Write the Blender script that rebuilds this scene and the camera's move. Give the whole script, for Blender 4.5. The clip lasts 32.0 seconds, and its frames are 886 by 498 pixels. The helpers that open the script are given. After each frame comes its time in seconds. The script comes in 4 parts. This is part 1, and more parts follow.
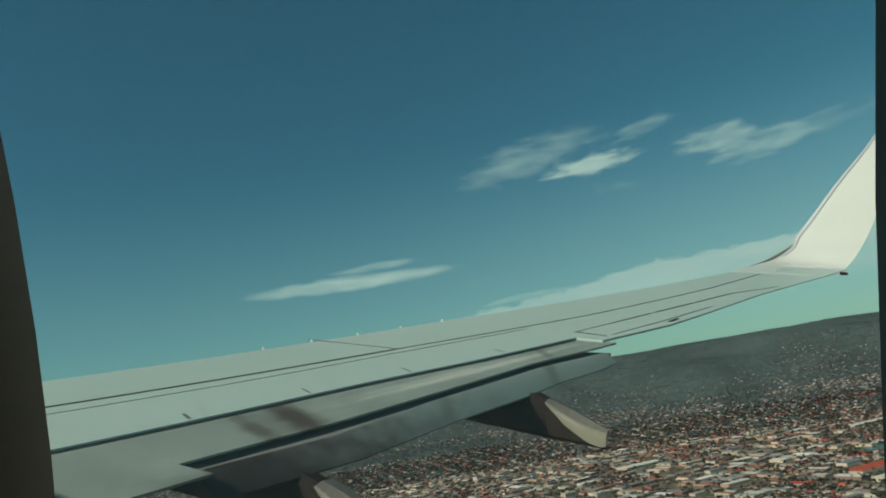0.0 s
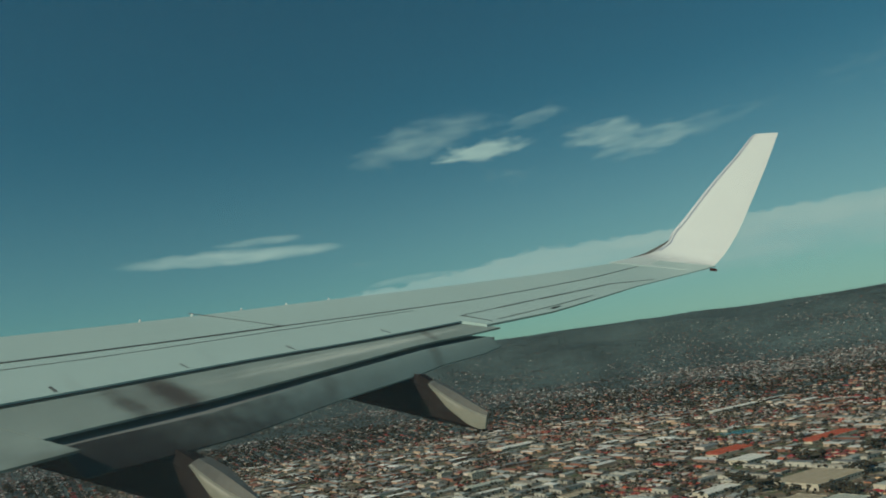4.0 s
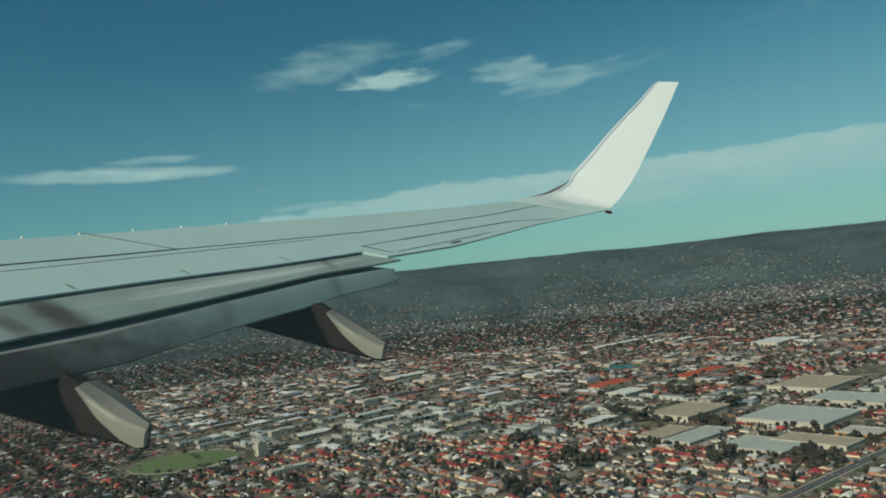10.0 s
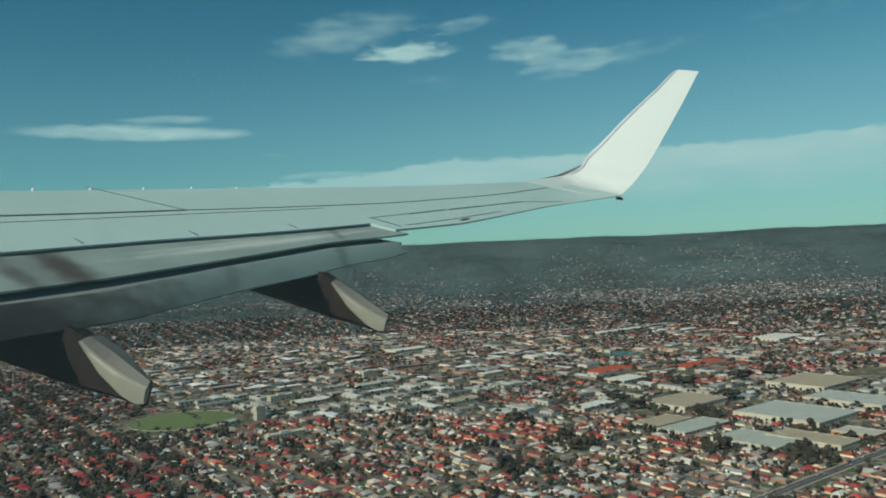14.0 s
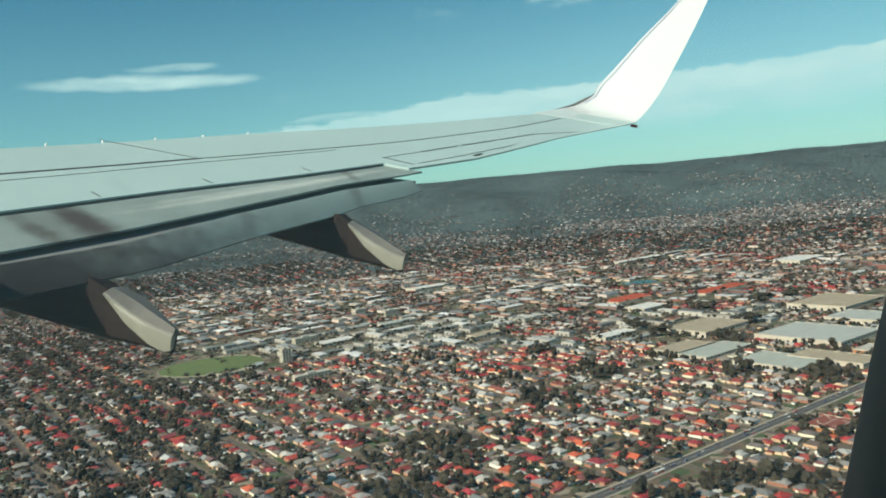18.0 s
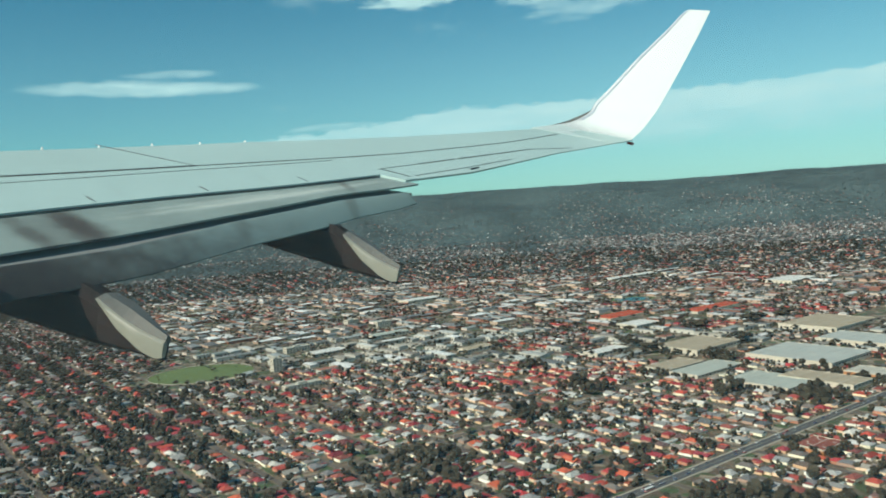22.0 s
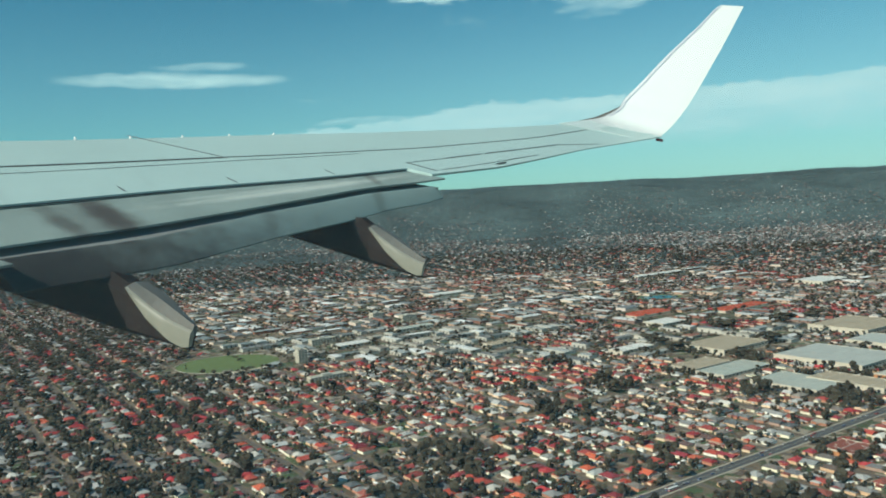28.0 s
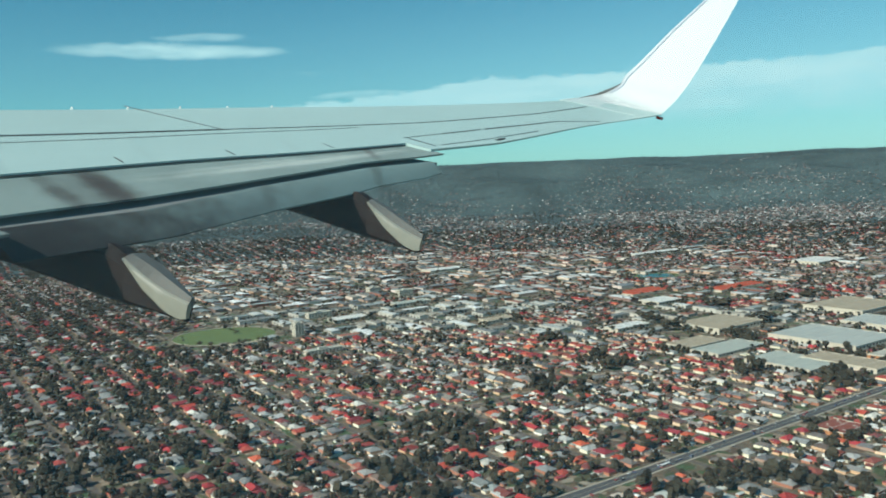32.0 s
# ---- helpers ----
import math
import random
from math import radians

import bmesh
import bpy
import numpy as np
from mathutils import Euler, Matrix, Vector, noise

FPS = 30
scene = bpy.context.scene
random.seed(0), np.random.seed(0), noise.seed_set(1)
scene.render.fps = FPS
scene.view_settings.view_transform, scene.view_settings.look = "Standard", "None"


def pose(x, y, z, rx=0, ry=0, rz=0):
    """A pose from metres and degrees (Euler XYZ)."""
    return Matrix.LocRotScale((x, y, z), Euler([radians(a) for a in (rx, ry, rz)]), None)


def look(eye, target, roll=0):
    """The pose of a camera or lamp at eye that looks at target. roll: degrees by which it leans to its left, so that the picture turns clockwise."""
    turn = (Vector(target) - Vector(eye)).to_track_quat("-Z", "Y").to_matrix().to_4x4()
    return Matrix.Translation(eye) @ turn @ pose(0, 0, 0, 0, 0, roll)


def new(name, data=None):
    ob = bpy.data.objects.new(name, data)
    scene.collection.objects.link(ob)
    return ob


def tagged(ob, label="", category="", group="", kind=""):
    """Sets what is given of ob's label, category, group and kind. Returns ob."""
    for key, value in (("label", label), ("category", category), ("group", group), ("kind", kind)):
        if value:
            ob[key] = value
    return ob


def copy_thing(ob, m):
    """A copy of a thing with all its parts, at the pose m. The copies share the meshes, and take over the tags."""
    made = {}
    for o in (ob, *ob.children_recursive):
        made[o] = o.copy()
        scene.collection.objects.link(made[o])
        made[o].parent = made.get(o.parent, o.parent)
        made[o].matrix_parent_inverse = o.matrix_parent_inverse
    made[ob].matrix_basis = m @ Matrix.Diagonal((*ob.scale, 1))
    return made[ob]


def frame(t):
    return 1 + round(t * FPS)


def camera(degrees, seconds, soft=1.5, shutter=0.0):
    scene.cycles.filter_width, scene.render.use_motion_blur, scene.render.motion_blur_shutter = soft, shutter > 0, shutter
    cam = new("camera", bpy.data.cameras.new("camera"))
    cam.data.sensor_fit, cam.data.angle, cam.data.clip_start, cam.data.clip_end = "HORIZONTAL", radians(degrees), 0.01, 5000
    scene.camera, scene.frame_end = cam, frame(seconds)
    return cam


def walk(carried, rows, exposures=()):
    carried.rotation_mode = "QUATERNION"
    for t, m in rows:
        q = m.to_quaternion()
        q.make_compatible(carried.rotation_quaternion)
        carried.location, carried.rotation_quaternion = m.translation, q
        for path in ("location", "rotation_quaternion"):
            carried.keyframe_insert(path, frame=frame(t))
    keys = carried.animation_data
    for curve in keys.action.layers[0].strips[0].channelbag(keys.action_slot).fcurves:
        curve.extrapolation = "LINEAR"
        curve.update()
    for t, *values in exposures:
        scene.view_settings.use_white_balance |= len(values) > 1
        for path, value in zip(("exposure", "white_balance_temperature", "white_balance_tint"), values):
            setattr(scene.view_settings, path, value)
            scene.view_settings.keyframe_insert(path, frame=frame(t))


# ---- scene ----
# An aircraft wing seen through a cabin window, over a suburb. The wing and the window are laid
# out in the aircraft's own axes (x outboard, y to the nose, z up) and set into the world by AIR.

ROWS = [
    (0, 0.042, -0.015, 269.988, 100.69, 9.40, 13.98), (0.5, 0.042, -0.015, 269.987, 101.16, 8.83, 14.28),
    (1, 0.040, -0.014, 269.988, 100.37, 9.29, 13.55), (1.5, 0.035, -0.013, 269.989, 100.23, 8.99, 12.04),
    (2, 0.013, -0.005, 269.996, 99.04, 7.04, 11.79), (2.5, 0.012, -0.004, 269.996, 98.57, 7.35, 9.50),
    (3, 0.022, -0.008, 269.993, 97.94, 8.67, 8.44), (3.5, 0.016, -0.006, 269.995, 97.95, 8.45, 7.25),
    (5.5, 0.028, -0.010, 269.992, 98.35, 6.80, 1.52), (6, 0.011, -0.004, 269.997, 95.98, 5.61, 2.01),
    (6.5, 0.019, -0.007, 269.994, 96.30, 7.50, 0.83), (7, 0.024, -0.009, 269.993, 95.47, 7.24, -0.54),
    (7.5, 0.022, -0.008, 269.993, 94.95, 6.47, -1.37), (8, 0.016, -0.005, 269.995, 94.41, 5.99, -1.91),
    (8.5, 0.017, -0.006, 269.995, 94.45, 5.42, -0.54), (9, -0.002, 0.001, 270.001, 91.79, 4.39, 0.76),
    (9.5, -0.006, 0.002, 270.002, 91.94, 4.71, -0.72), (10, -0.009, 0.003, 270.003, 92.28, 5.86, -1.79),
    (10.5, -0.003, 0.001, 270.001, 93.95, 5.82, -1.91), (11, 0.005, -0.002, 269.999, 93.47, 5.52, -3.44),
    (11.5, 0.002, -0.001, 269.999, 91.21, 4.63, -4.32), (12, -0.001, 0.000, 270.000, 88.93, 3.42, -4.26),
    (12.5, -0.009, 0.003, 270.003, 90.03, 4.64, -2.87), (13, -0.008, 0.003, 270.002, 91.29, 4.10, -1.45),
    (13.5, -0.008, 0.003, 270.002, 91.59, 4.06, -1.33), (14, -0.008, 0.003, 270.002, 90.62, 2.46, -1.34),
    (14.5, -0.010, 0.004, 270.003, 89.67, 4.46, -3.38), (15, -0.005, 0.002, 270.002, 89.00, 4.95, 0.06),
    (15.5, 0.000, 0.000, 270.000, 89.77, 4.24, 2.10), (17.5, -0.006, 0.002, 270.002, 86.30, 3.48, 0.44),
    (18, 0.003, -0.001, 269.999, 86.20, 5.08, -0.21), (18.5, -0.004, 0.002, 270.001, 86.84, 4.90, -0.20),
    (19, 0.005, -0.002, 269.999, 86.18, 5.08, 0.53), (19.5, -0.008, 0.003, 270.002, 86.44, 3.86, -0.32),
    (20, -0.009, 0.003, 270.003, 85.68, 2.89, -0.68), (20.5, -0.010, 0.003, 270.003, 85.55, 2.78, -0.77),
    (21, -0.007, 0.003, 270.002, 86.87, 3.79, -0.28), (21.5, -0.007, 0.003, 270.002, 86.79, 3.47, -0.27),
    (22, -0.008, 0.003, 270.002, 87.07, 3.79, -0.58), (22.5, -0.009, 0.003, 270.003, 86.82, 4.30, -0.88),
    (23, -0.008, 0.003, 270.002, 87.01, 4.42, -0.64), (23.5, 0.009, -0.003, 269.997, 87.21, 6.49, -0.52),
    (24, 0.002, -0.001, 269.999, 86.04, 4.61, -0.47), (24.5, -0.009, 0.003, 270.003, 84.79, 3.95, -1.12),
    (25, 0.005, -0.002, 269.999, 85.00, 5.87, -0.88), (25.5, 0.009, -0.003, 269.997, 84.53, 5.27, -0.52),
    (26, -0.007, 0.003, 270.002, 85.60, 4.14, -0.06), (26.5, -0.007, 0.002, 270.002, 84.90, 4.56, 0.18),
    (28.5, -0.002, 0.001, 270.001, 87.42, 2.70, 1.54), (29, -0.003, 0.001, 270.001, 87.62, 3.41, 1.27),
    (29.5, 0.001, -0.001, 270.000, 86.88, 3.46, 0.06), (30, 0.001, -0.000, 270.000, 85.51, 3.26, -0.50),
    (30.5, 0.001, -0.000, 270.000, 84.12, 3.30, -0.54), (31, 0.003, -0.001, 269.999, 85.19, 4.62, 0.20),
    (31.5, -0.003, 0.001, 270.001, 85.23, 4.18, 0.90), (32, -0.005, 0.002, 270.001, 85.04, 2.22, 1.20),
]

cam = camera(57.9, 32.0, soft=1.8)
walk(cam, [(r[0], pose(*r[1:])) for r in ROWS],
     exposures=[(0, -0.45, 6850, 3), (2, -0.56, 6750, 3), (3.5, -0.66, 6650, 3), (5.4, -0.72, 6550, 3), (6, -0.62, 6500, 3), (8, -0.52, 6350, 3), (12, -0.34, 6250, 3), (15.5, -0.2, 6150, 4), (17.5, 0.21, 6400, 8), (20.5, 0.19, 6250, 7), (24, 0.18, 5950, 4), (26.5, 0.24, 5980, 4), (28.8, 0.06, 6020, 4), (30, 0.2, 5920, 4), (32, 0.2, 5800, 4)])

AIR = Matrix(((0.34101, -0.90708, 0.24683, -11.727), (0.93965, 0.32115, -0.11795, 2.607),
              (0.02772, 0.27216, 0.96185, 271.064), (0, 0, 0, 1)))

# ---- sky and sun ----
SUN_TO = Vector((-0.61, -0.52, 0.60)).normalized()
sun = new("sun", bpy.data.lights.new("sun", "SUN"))
sun.data.energy, sun.data.angle, sun.data.color = 4.9, radians(0.53), (1.0, 0.88, 0.72)
sun.matrix_world = look(SUN_TO * 900, (0, 0, 0))

world = bpy.data.worlds.new("sky")
scene.world = world
world.use_nodes = True
WT = world.node_tree
WT.nodes.clear()


def wn(kind, **settings):
    n = WT.nodes.new(kind)
    for k, v in settings.items():
        n.inputs[k].default_value = v
    return n


def wmath(op, a, b=None, c=None, clamp=False):
    n = WT.nodes.new("ShaderNodeMath")
    n.operation, n.use_clamp = op, clamp
    for i, v in enumerate((a, b, c)):
        if v is None:
            continue
        if isinstance(v, (int, float)):
            n.inputs[i].default_value = v
        else:
            WT.links.new(v, n.inputs[i])
    return n.outputs[0]


def wstep(v, lo, hi):
    n = WT.nodes.new("ShaderNodeMapRange")
    n.interpolation_type = "SMOOTHSTEP"
    n.inputs[1].default_value, n.inputs[2].default_value = lo, hi
    WT.links.new(v, n.inputs[0])
    return n.outputs[0]


tc = WT.nodes.new("ShaderNodeTexCoord")
sep = WT.nodes.new("ShaderNodeSeparateXYZ")
WT.links.new(tc.outputs["Generated"], sep.inputs[0])
az0 = wmath("MULTIPLY", wmath("ARCTAN2", sep.outputs[0], sep.outputs[1]), 57.29578)
el0 = wmath("MULTIPLY", wmath("ARCSINE", sep.outputs[2]), 57.29578)


def wnoise(sa, se, detail, rough=0.55, shift=0.0):
    comb = WT.nodes.new("ShaderNodeCombineXYZ")
    WT.links.new(wmath("MULTIPLY", az0, sa), comb.inputs[0])
    WT.links.new(wmath("MULTIPLY", el0, se), comb.inputs[1])
    comb.inputs[2].default_value = shift
    n = wn("ShaderNodeTexNoise", Scale=1.0, Detail=detail, Roughness=rough)
    WT.links.new(comb.outputs[0], n.inputs["Vector"])
    return n.outputs[0]


fine, broad, wisp = wnoise(0.55, 1.5, 5), wnoise(0.13, 0.6, 3, shift=4.0), wnoise(0.22, 0.9, 6, 0.65, 9.0)
az = wmath("ADD", az0, wmath("MULTIPLY", wmath("SUBTRACT", wisp, 0.5), 7.0))
el = wmath("ADD", el0, wmath("MULTIPLY", wmath("SUBTRACT", fine, 0.5), 1.7))
el_calm = wmath("ADD", el0, wmath("MULTIPLY", wmath("SUBTRACT", fine, 0.5), 0.55))


def cloud(a, e, ra, re, tilt, weight, calm=False):
    """A soft patch of cloud at that azimuth and elevation, in degrees."""
    c, s = math.cos(radians(tilt)), math.sin(radians(tilt))
    da, de = wmath("SUBTRACT", az0 if calm else az, a), wmath("SUBTRACT", el_calm if calm else el, e)
    u = wmath("MULTIPLY", wmath("MULTIPLY_ADD", da, c, wmath("MULTIPLY", de, s)), 1 / ra)
    v = wmath("MULTIPLY", wmath("SUBTRACT", wmath("MULTIPLY", de, c), wmath("MULTIPLY", da, s)), 1 / re)
    d = wmath("ADD", wmath("MULTIPLY", u, u), wmath("MULTIPLY", v, v))
    return wmath("MULTIPLY", wstep(d, 1.0, 0.0), weight)


patches = [cloud(-18.9, 9.15, 10.5, 0.8, 0, 0.8, True), cloud(-20.5, 9.05, 7.0, 0.5, 0, 0.75, True), cloud(-17.4, 10.05, 4.6, 0.5, 1, 0.6, True),
           cloud(-5.0, 15.7, 7.2, 1.8, 10, 0.48), cloud(-0.6, 14.5, 4.4, 0.95, 2, 0.85), cloud(3.2, 16.1, 3.8, 0.8, 10, 0.42),
           cloud(9.0, 14.0, 4.6, 1.5, -8, 0.66), cloud(11.2, 13.2, 6.6, 1.3, 6, 0.55), cloud(15.6, 13.4, 7.0, 0.8, 10, 0.36), cloud(2.6, 12.3, 5.0, 0.8, -8, 0.32),
           cloud(-20, 5.0, 8.5, 0.5, 3, 0.5, True), cloud(-6.5, 6.1, 7.0, 0.55, 2, 0.55, True), cloud(-11, 7.6, 6.0, 0.35, 2, 0.4, True), cloud(27.5, 15.0, 13.0, 1.6, 12, 0.22)]
ramp = WT.nodes.new("ShaderNodeValToRGB")       # the upper edge of the long bank of cloud, elevation / 10 against azimuth
ramp.color_ramp.interpolation = "LINEAR"
edge = [(-60, 2.0), (-33, 3.6), (-25, 4.6), (-13, 5.5), (-3, 6.5), (1.5, 7.1), (9, 7.1), (27, 7.3), (60, 6.8)]
while len(ramp.color_ramp.elements) < len(edge):
    ramp.color_ramp.elements.new(0.5)
for item, (a, e) in zip(ramp.color_ramp.elements, edge):
    item.position, item.color = (a + 70) / 140, (e / 10, e / 10, e / 10, 1)
WT.links.new(wmath("MULTIPLY_ADD", az0, 1 / 140, 0.5), ramp.inputs[0])
billow = wnoise(0.9, 2.4, 6, 0.62, 33.0)
lift = wmath("ADD", wmath("MULTIPLY", wmath("SUBTRACT", fine, 0.5), 1.0), wmath("MULTIPLY", wmath("SUBTRACT", billow, 0.5), 1.1))
above = wmath("SUBTRACT", wmath("MULTIPLY", ramp.outputs[0], 10.0), wmath("ADD", el0, lift))
bank = wmath("MULTIPLY", wstep(above, -0.1, 0.42), wstep(above, 7.5, 0.6))
bank = wmath("MULTIPLY", bank, wmath("MULTIPLY_ADD", broad, 0.75, 0.5))
side = wstep(az0, -34.0, 28.0)                     # pale low haze put into the sky colour, stronger to one side
veil = wmath("MULTIPLY", wstep(el0, 19.0, -2.0), wmath("MULTIPLY_ADD", side, 0.28, 0.26))
cover = patches[0]
for patch in patches[1:]:
    cover = wmath("MAXIMUM", cover, patch)
strand = wnoise(0.36, 1.5, 6, 0.58, 21.0)          # threads inside the patches
cover = wmath("MULTIPLY", cover, wstep(wmath("ADD", strand, wmath("MULTIPLY", cover, 0.6)), 0.3, 1.32))
cover = wmath("MULTIPLY", cover, 1.4)
bank = wmath("MULTIPLY", bank, wmath("MULTIPLY_ADD", strand, 0.5, 0.72))
cover = wmath("MAXIMUM", wmath("MAXIMUM", cover, bank), veil, clamp=True)

sky = WT.nodes.new("ShaderNodeTexSky")
sky.sky_type, sky.sun_disc = "NISHITA", False
sky.sun_elevation, sky.sun_rotation = math.asin(SUN_TO.z), math.atan2(SUN_TO.x, SUN_TO.y)
sky.air_density, sky.dust_density, sky.ozone_density = 1.0, 0.3, 2.0
tint = wn("ShaderNodeMix")
tint.data_type, tint.blend_type = "RGBA", "MULTIPLY"
tint.inputs[0].default_value = 1.0
tint.inputs[7].default_value = (0.41, 1.0, 0.98, 1)
WT.links.new(sky.outputs[0], tint.inputs[6])
mix = WT.nodes.new("ShaderNodeMix")
mix.data_type = "RGBA"
WT.links.new(cover, mix.inputs[0])
WT.links.new(tint.outputs[2], mix.inputs[6])
mix.inputs[7].default_value = (7.3, 10.2, 9.9, 1)
bg = wn("ShaderNodeBackground", Strength=0.078)
WT.links.new(mix.outputs[2], bg.inputs[0])
wout = WT.nodes.new("ShaderNodeOutputWorld")
WT.links.new(bg.outputs[0], wout.inputs[0])


# ---- materials ----
def material(name, color, rough=0.7, metal=0.0, scale=1.0, vary=0.25, grain=0.15, bump=0.0, per=0.0, hues=None, spec=0.5, island=False):
    """A surface with stains at one scale and grain at a finer one. per: how far single pieces differ; hues: colours that the pieces draw from."""
    m = bpy.data.materials.new(name)
    m.use_nodes = True
    nt = m.node_tree
    N, L = nt.nodes, nt.links
    b = N["Principled BSDF"]
    b.inputs["Roughness"].default_value, b.inputs["Metallic"].default_value = rough, metal
    b.inputs["Specular IOR Level"].default_value = spec
    co = N.new("ShaderNodeTexCoord")
    src = co.outputs["Object"]
    n1, n2 = N.new("ShaderNodeTexNoise"), N.new("ShaderNodeTexNoise")
    for n, s, d in ((n1, scale, 4), (n2, scale * 9, 3)):
        n.inputs["Scale"].default_value, n.inputs["Detail"].default_value = s, d
        L.new(src, n.inputs["Vector"])

    def val(a, b_, op="MULTIPLY", c=None):
        n = N.new("ShaderNodeMath")
        n.operation = op
        for i, v in enumerate((a, b_, c)):
            if v is None:
                continue
            if isinstance(v, (int, float)):
                n.inputs[i].default_value = v
            else:
                L.new(v, n.inputs[i])
        return n.outputs[0]

    amount = val(val(n1.outputs[0], 2 * vary, "MULTIPLY_ADD", 1 - vary), val(n2.outputs[0], 2 * grain, "MULTIPLY_ADD", 1 - grain))
    base = None
    if per or hues:
        if island:
            rnd = N.new("ShaderNodeNewGeometry").outputs["Random Per Island"]
        else:
            rnd = N.new("ShaderNodeObjectInfo").outputs["Random"]
        if per:
            spread = N.new("ShaderNodeTexWhiteNoise")
            spread.noise_dimensions = "1D"
            L.new(rnd, spread.inputs["W"])
            amount = val(amount, val(spread.outputs[0], 2 * per, "MULTIPLY_ADD", 1 - per))
        if hues:
            r = N.new("ShaderNodeValToRGB")
            r.color_ramp.interpolation = "CONSTANT"
            while len(r.color_ramp.elements) < len(hues):
                r.color_ramp.elements.new(0.5)
            for i, h in enumerate(hues):
                r.color_ramp.elements[i].position, r.color_ramp.elements[i].color = i / len(hues), (*h, 1)
            L.new(rnd, r.inputs[0])
            base = r.outputs[0]
    mixer = N.new("ShaderNodeVectorMath")
    mixer.operation = "SCALE"
    if base is None:
        mixer.inputs[0].default_value = color
    else:
        L.new(base, mixer.inputs[0])
    L.new(amount, mixer.inputs["Scale"])
    L.new(mixer.outputs[0], b.inputs["Base Color"])
    L.new(val(n2.outputs[0], 0.2, "MULTIPLY_ADD", rough - 0.1), b.inputs["Roughness"])
    if bump:
        bp = N.new("ShaderNodeBump")
        bp.inputs["Strength"].default_value, bp.inputs["Distance"].default_value = 0.5, bump
        L.new(n2.outputs[0], bp.inputs["Height"])
        L.new(bp.outputs[0], b.inputs["Normal"])
    return m


WING_GREY = material("grey_wing_paint", (0.475, 0.62, 0.59), 0.5, scale=0.5, vary=0.10, grain=0.05)
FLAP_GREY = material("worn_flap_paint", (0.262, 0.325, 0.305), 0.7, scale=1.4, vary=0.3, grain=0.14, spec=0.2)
AFT_GREY = material("grimy_shaded_aft_flap_paint", (0.225, 0.30, 0.29), 0.7, scale=0.8, vary=0.3, grain=0.1, spec=0.2)
WHITE = material("white_gloss_paint", (0.79, 0.82, 0.80), 0.25, scale=0.8, vary=0.04, grain=0.02)
TIP_PAINT = material("pale_tip_paint", (0.63, 0.72, 0.69), 0.4, scale=0.8, vary=0.06, grain=0.03)
SEAM_BLUE = material("blue_grey_seam", (0.36, 0.41, 0.52), 0.5, scale=4, vary=0.2)
SEAL = material("dark_sealant", (0.035, 0.04, 0.04), 0.8, scale=6, vary=0.2)
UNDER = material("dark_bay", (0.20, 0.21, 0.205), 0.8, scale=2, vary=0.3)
BARE = material("bare_metal", (0.72, 0.75, 0.77), 0.4, 0.4, scale=2, vary=0.1)
# near-black: grime plus the shade under the flap, both in the colour
GRIME_SHADE = material("grimy_shaded_fairing_side", (0.034, 0.026, 0.023), 0.9, scale=2.5, vary=0.3, spec=0.08)
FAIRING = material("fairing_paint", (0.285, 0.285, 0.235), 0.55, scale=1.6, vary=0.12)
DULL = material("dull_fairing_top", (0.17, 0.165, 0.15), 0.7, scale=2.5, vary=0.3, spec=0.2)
WORN_SEAL = material("worn_sealant", (0.13, 0.15, 0.145), 0.8, scale=6, vary=0.3)
RED = material("dark_red_lens", (0.30, 0.03, 0.025), 0.3, scale=4)
TRIM = material("cabin_plastic", (0.5, 0.35, 0.28), 0.7, scale=30, vary=0.15, grain=0.1)
LINING = material("dim_cabin_lining", (0.05, 0.05, 0.05), 0.9, scale=3, vary=0.2)
SKIN = material("fuselage_paint", (0.7, 0.7, 0.68), 0.35, scale=0.6, vary=0.06)


def soil(mat, spots, colour=(0.062, 0.048, 0.043)):
    """Lay soft-edged patches with an uneven outline on a material, for dirt as well as painted shade and sheen; spots:
    x, y, half lengths, strength.
    """
    nt = mat.node_tree
    N, L = nt.nodes, nt.links
    shader = N["Principled BSDF"]
    old = shader.inputs["Base Color"].links[0].from_socket
    co = N.new("ShaderNodeTexCoord")
    ns = N.new("ShaderNodeTexNoise")
    ns.inputs["Scale"].default_value, ns.inputs["Detail"].default_value = 5.0, 4
    L.new(co.outputs["Object"], ns.inputs["Vector"])
    for x, y, rx, ry, skew, strength in spots:
        mp = N.new("ShaderNodeMapping")
        mp.vector_type = "TEXTURE"
        mp.inputs[1].default_value, mp.inputs[2].default_value, mp.inputs[3].default_value = (x, y, 0), (0, 0, radians(skew)), (rx, ry, 50)
        L.new(co.outputs["Object"], mp.inputs[0])
        ln = N.new("ShaderNodeVectorMath")
        ln.operation = "LENGTH"
        L.new(mp.outputs[0], ln.inputs[0])
        ad = N.new("ShaderNodeMath")
        ad.operation = "MULTIPLY_ADD"
        ad.inputs[1].default_value = 0.6
        L.new(ns.outputs[0], ad.inputs[0])
        L.new(ln.outputs["Value"], ad.inputs[2])
        rg_ = N.new("ShaderNodeMapRange")
        rg_.interpolation_type = "SMOOTHSTEP"
        rg_.inputs[1].default_value, rg_.inputs[2].default_value, rg_.inputs[3].default_value, rg_.inputs[4].default_value = 1.3, 0.45, 0.0, strength
        L.new(ad.outputs[0], rg_.inputs[0])
        mx = N.new("ShaderNodeMix")
        mx.data_type = "RGBA"
        mx.inputs[7].default_value = (*colour, 1)
        L.new(rg_.outputs[0], mx.inputs[0])
        L.new(old, mx.inputs[6])
        old = mx.outputs[2]
    L.new(old, shader.inputs["Base Color"])


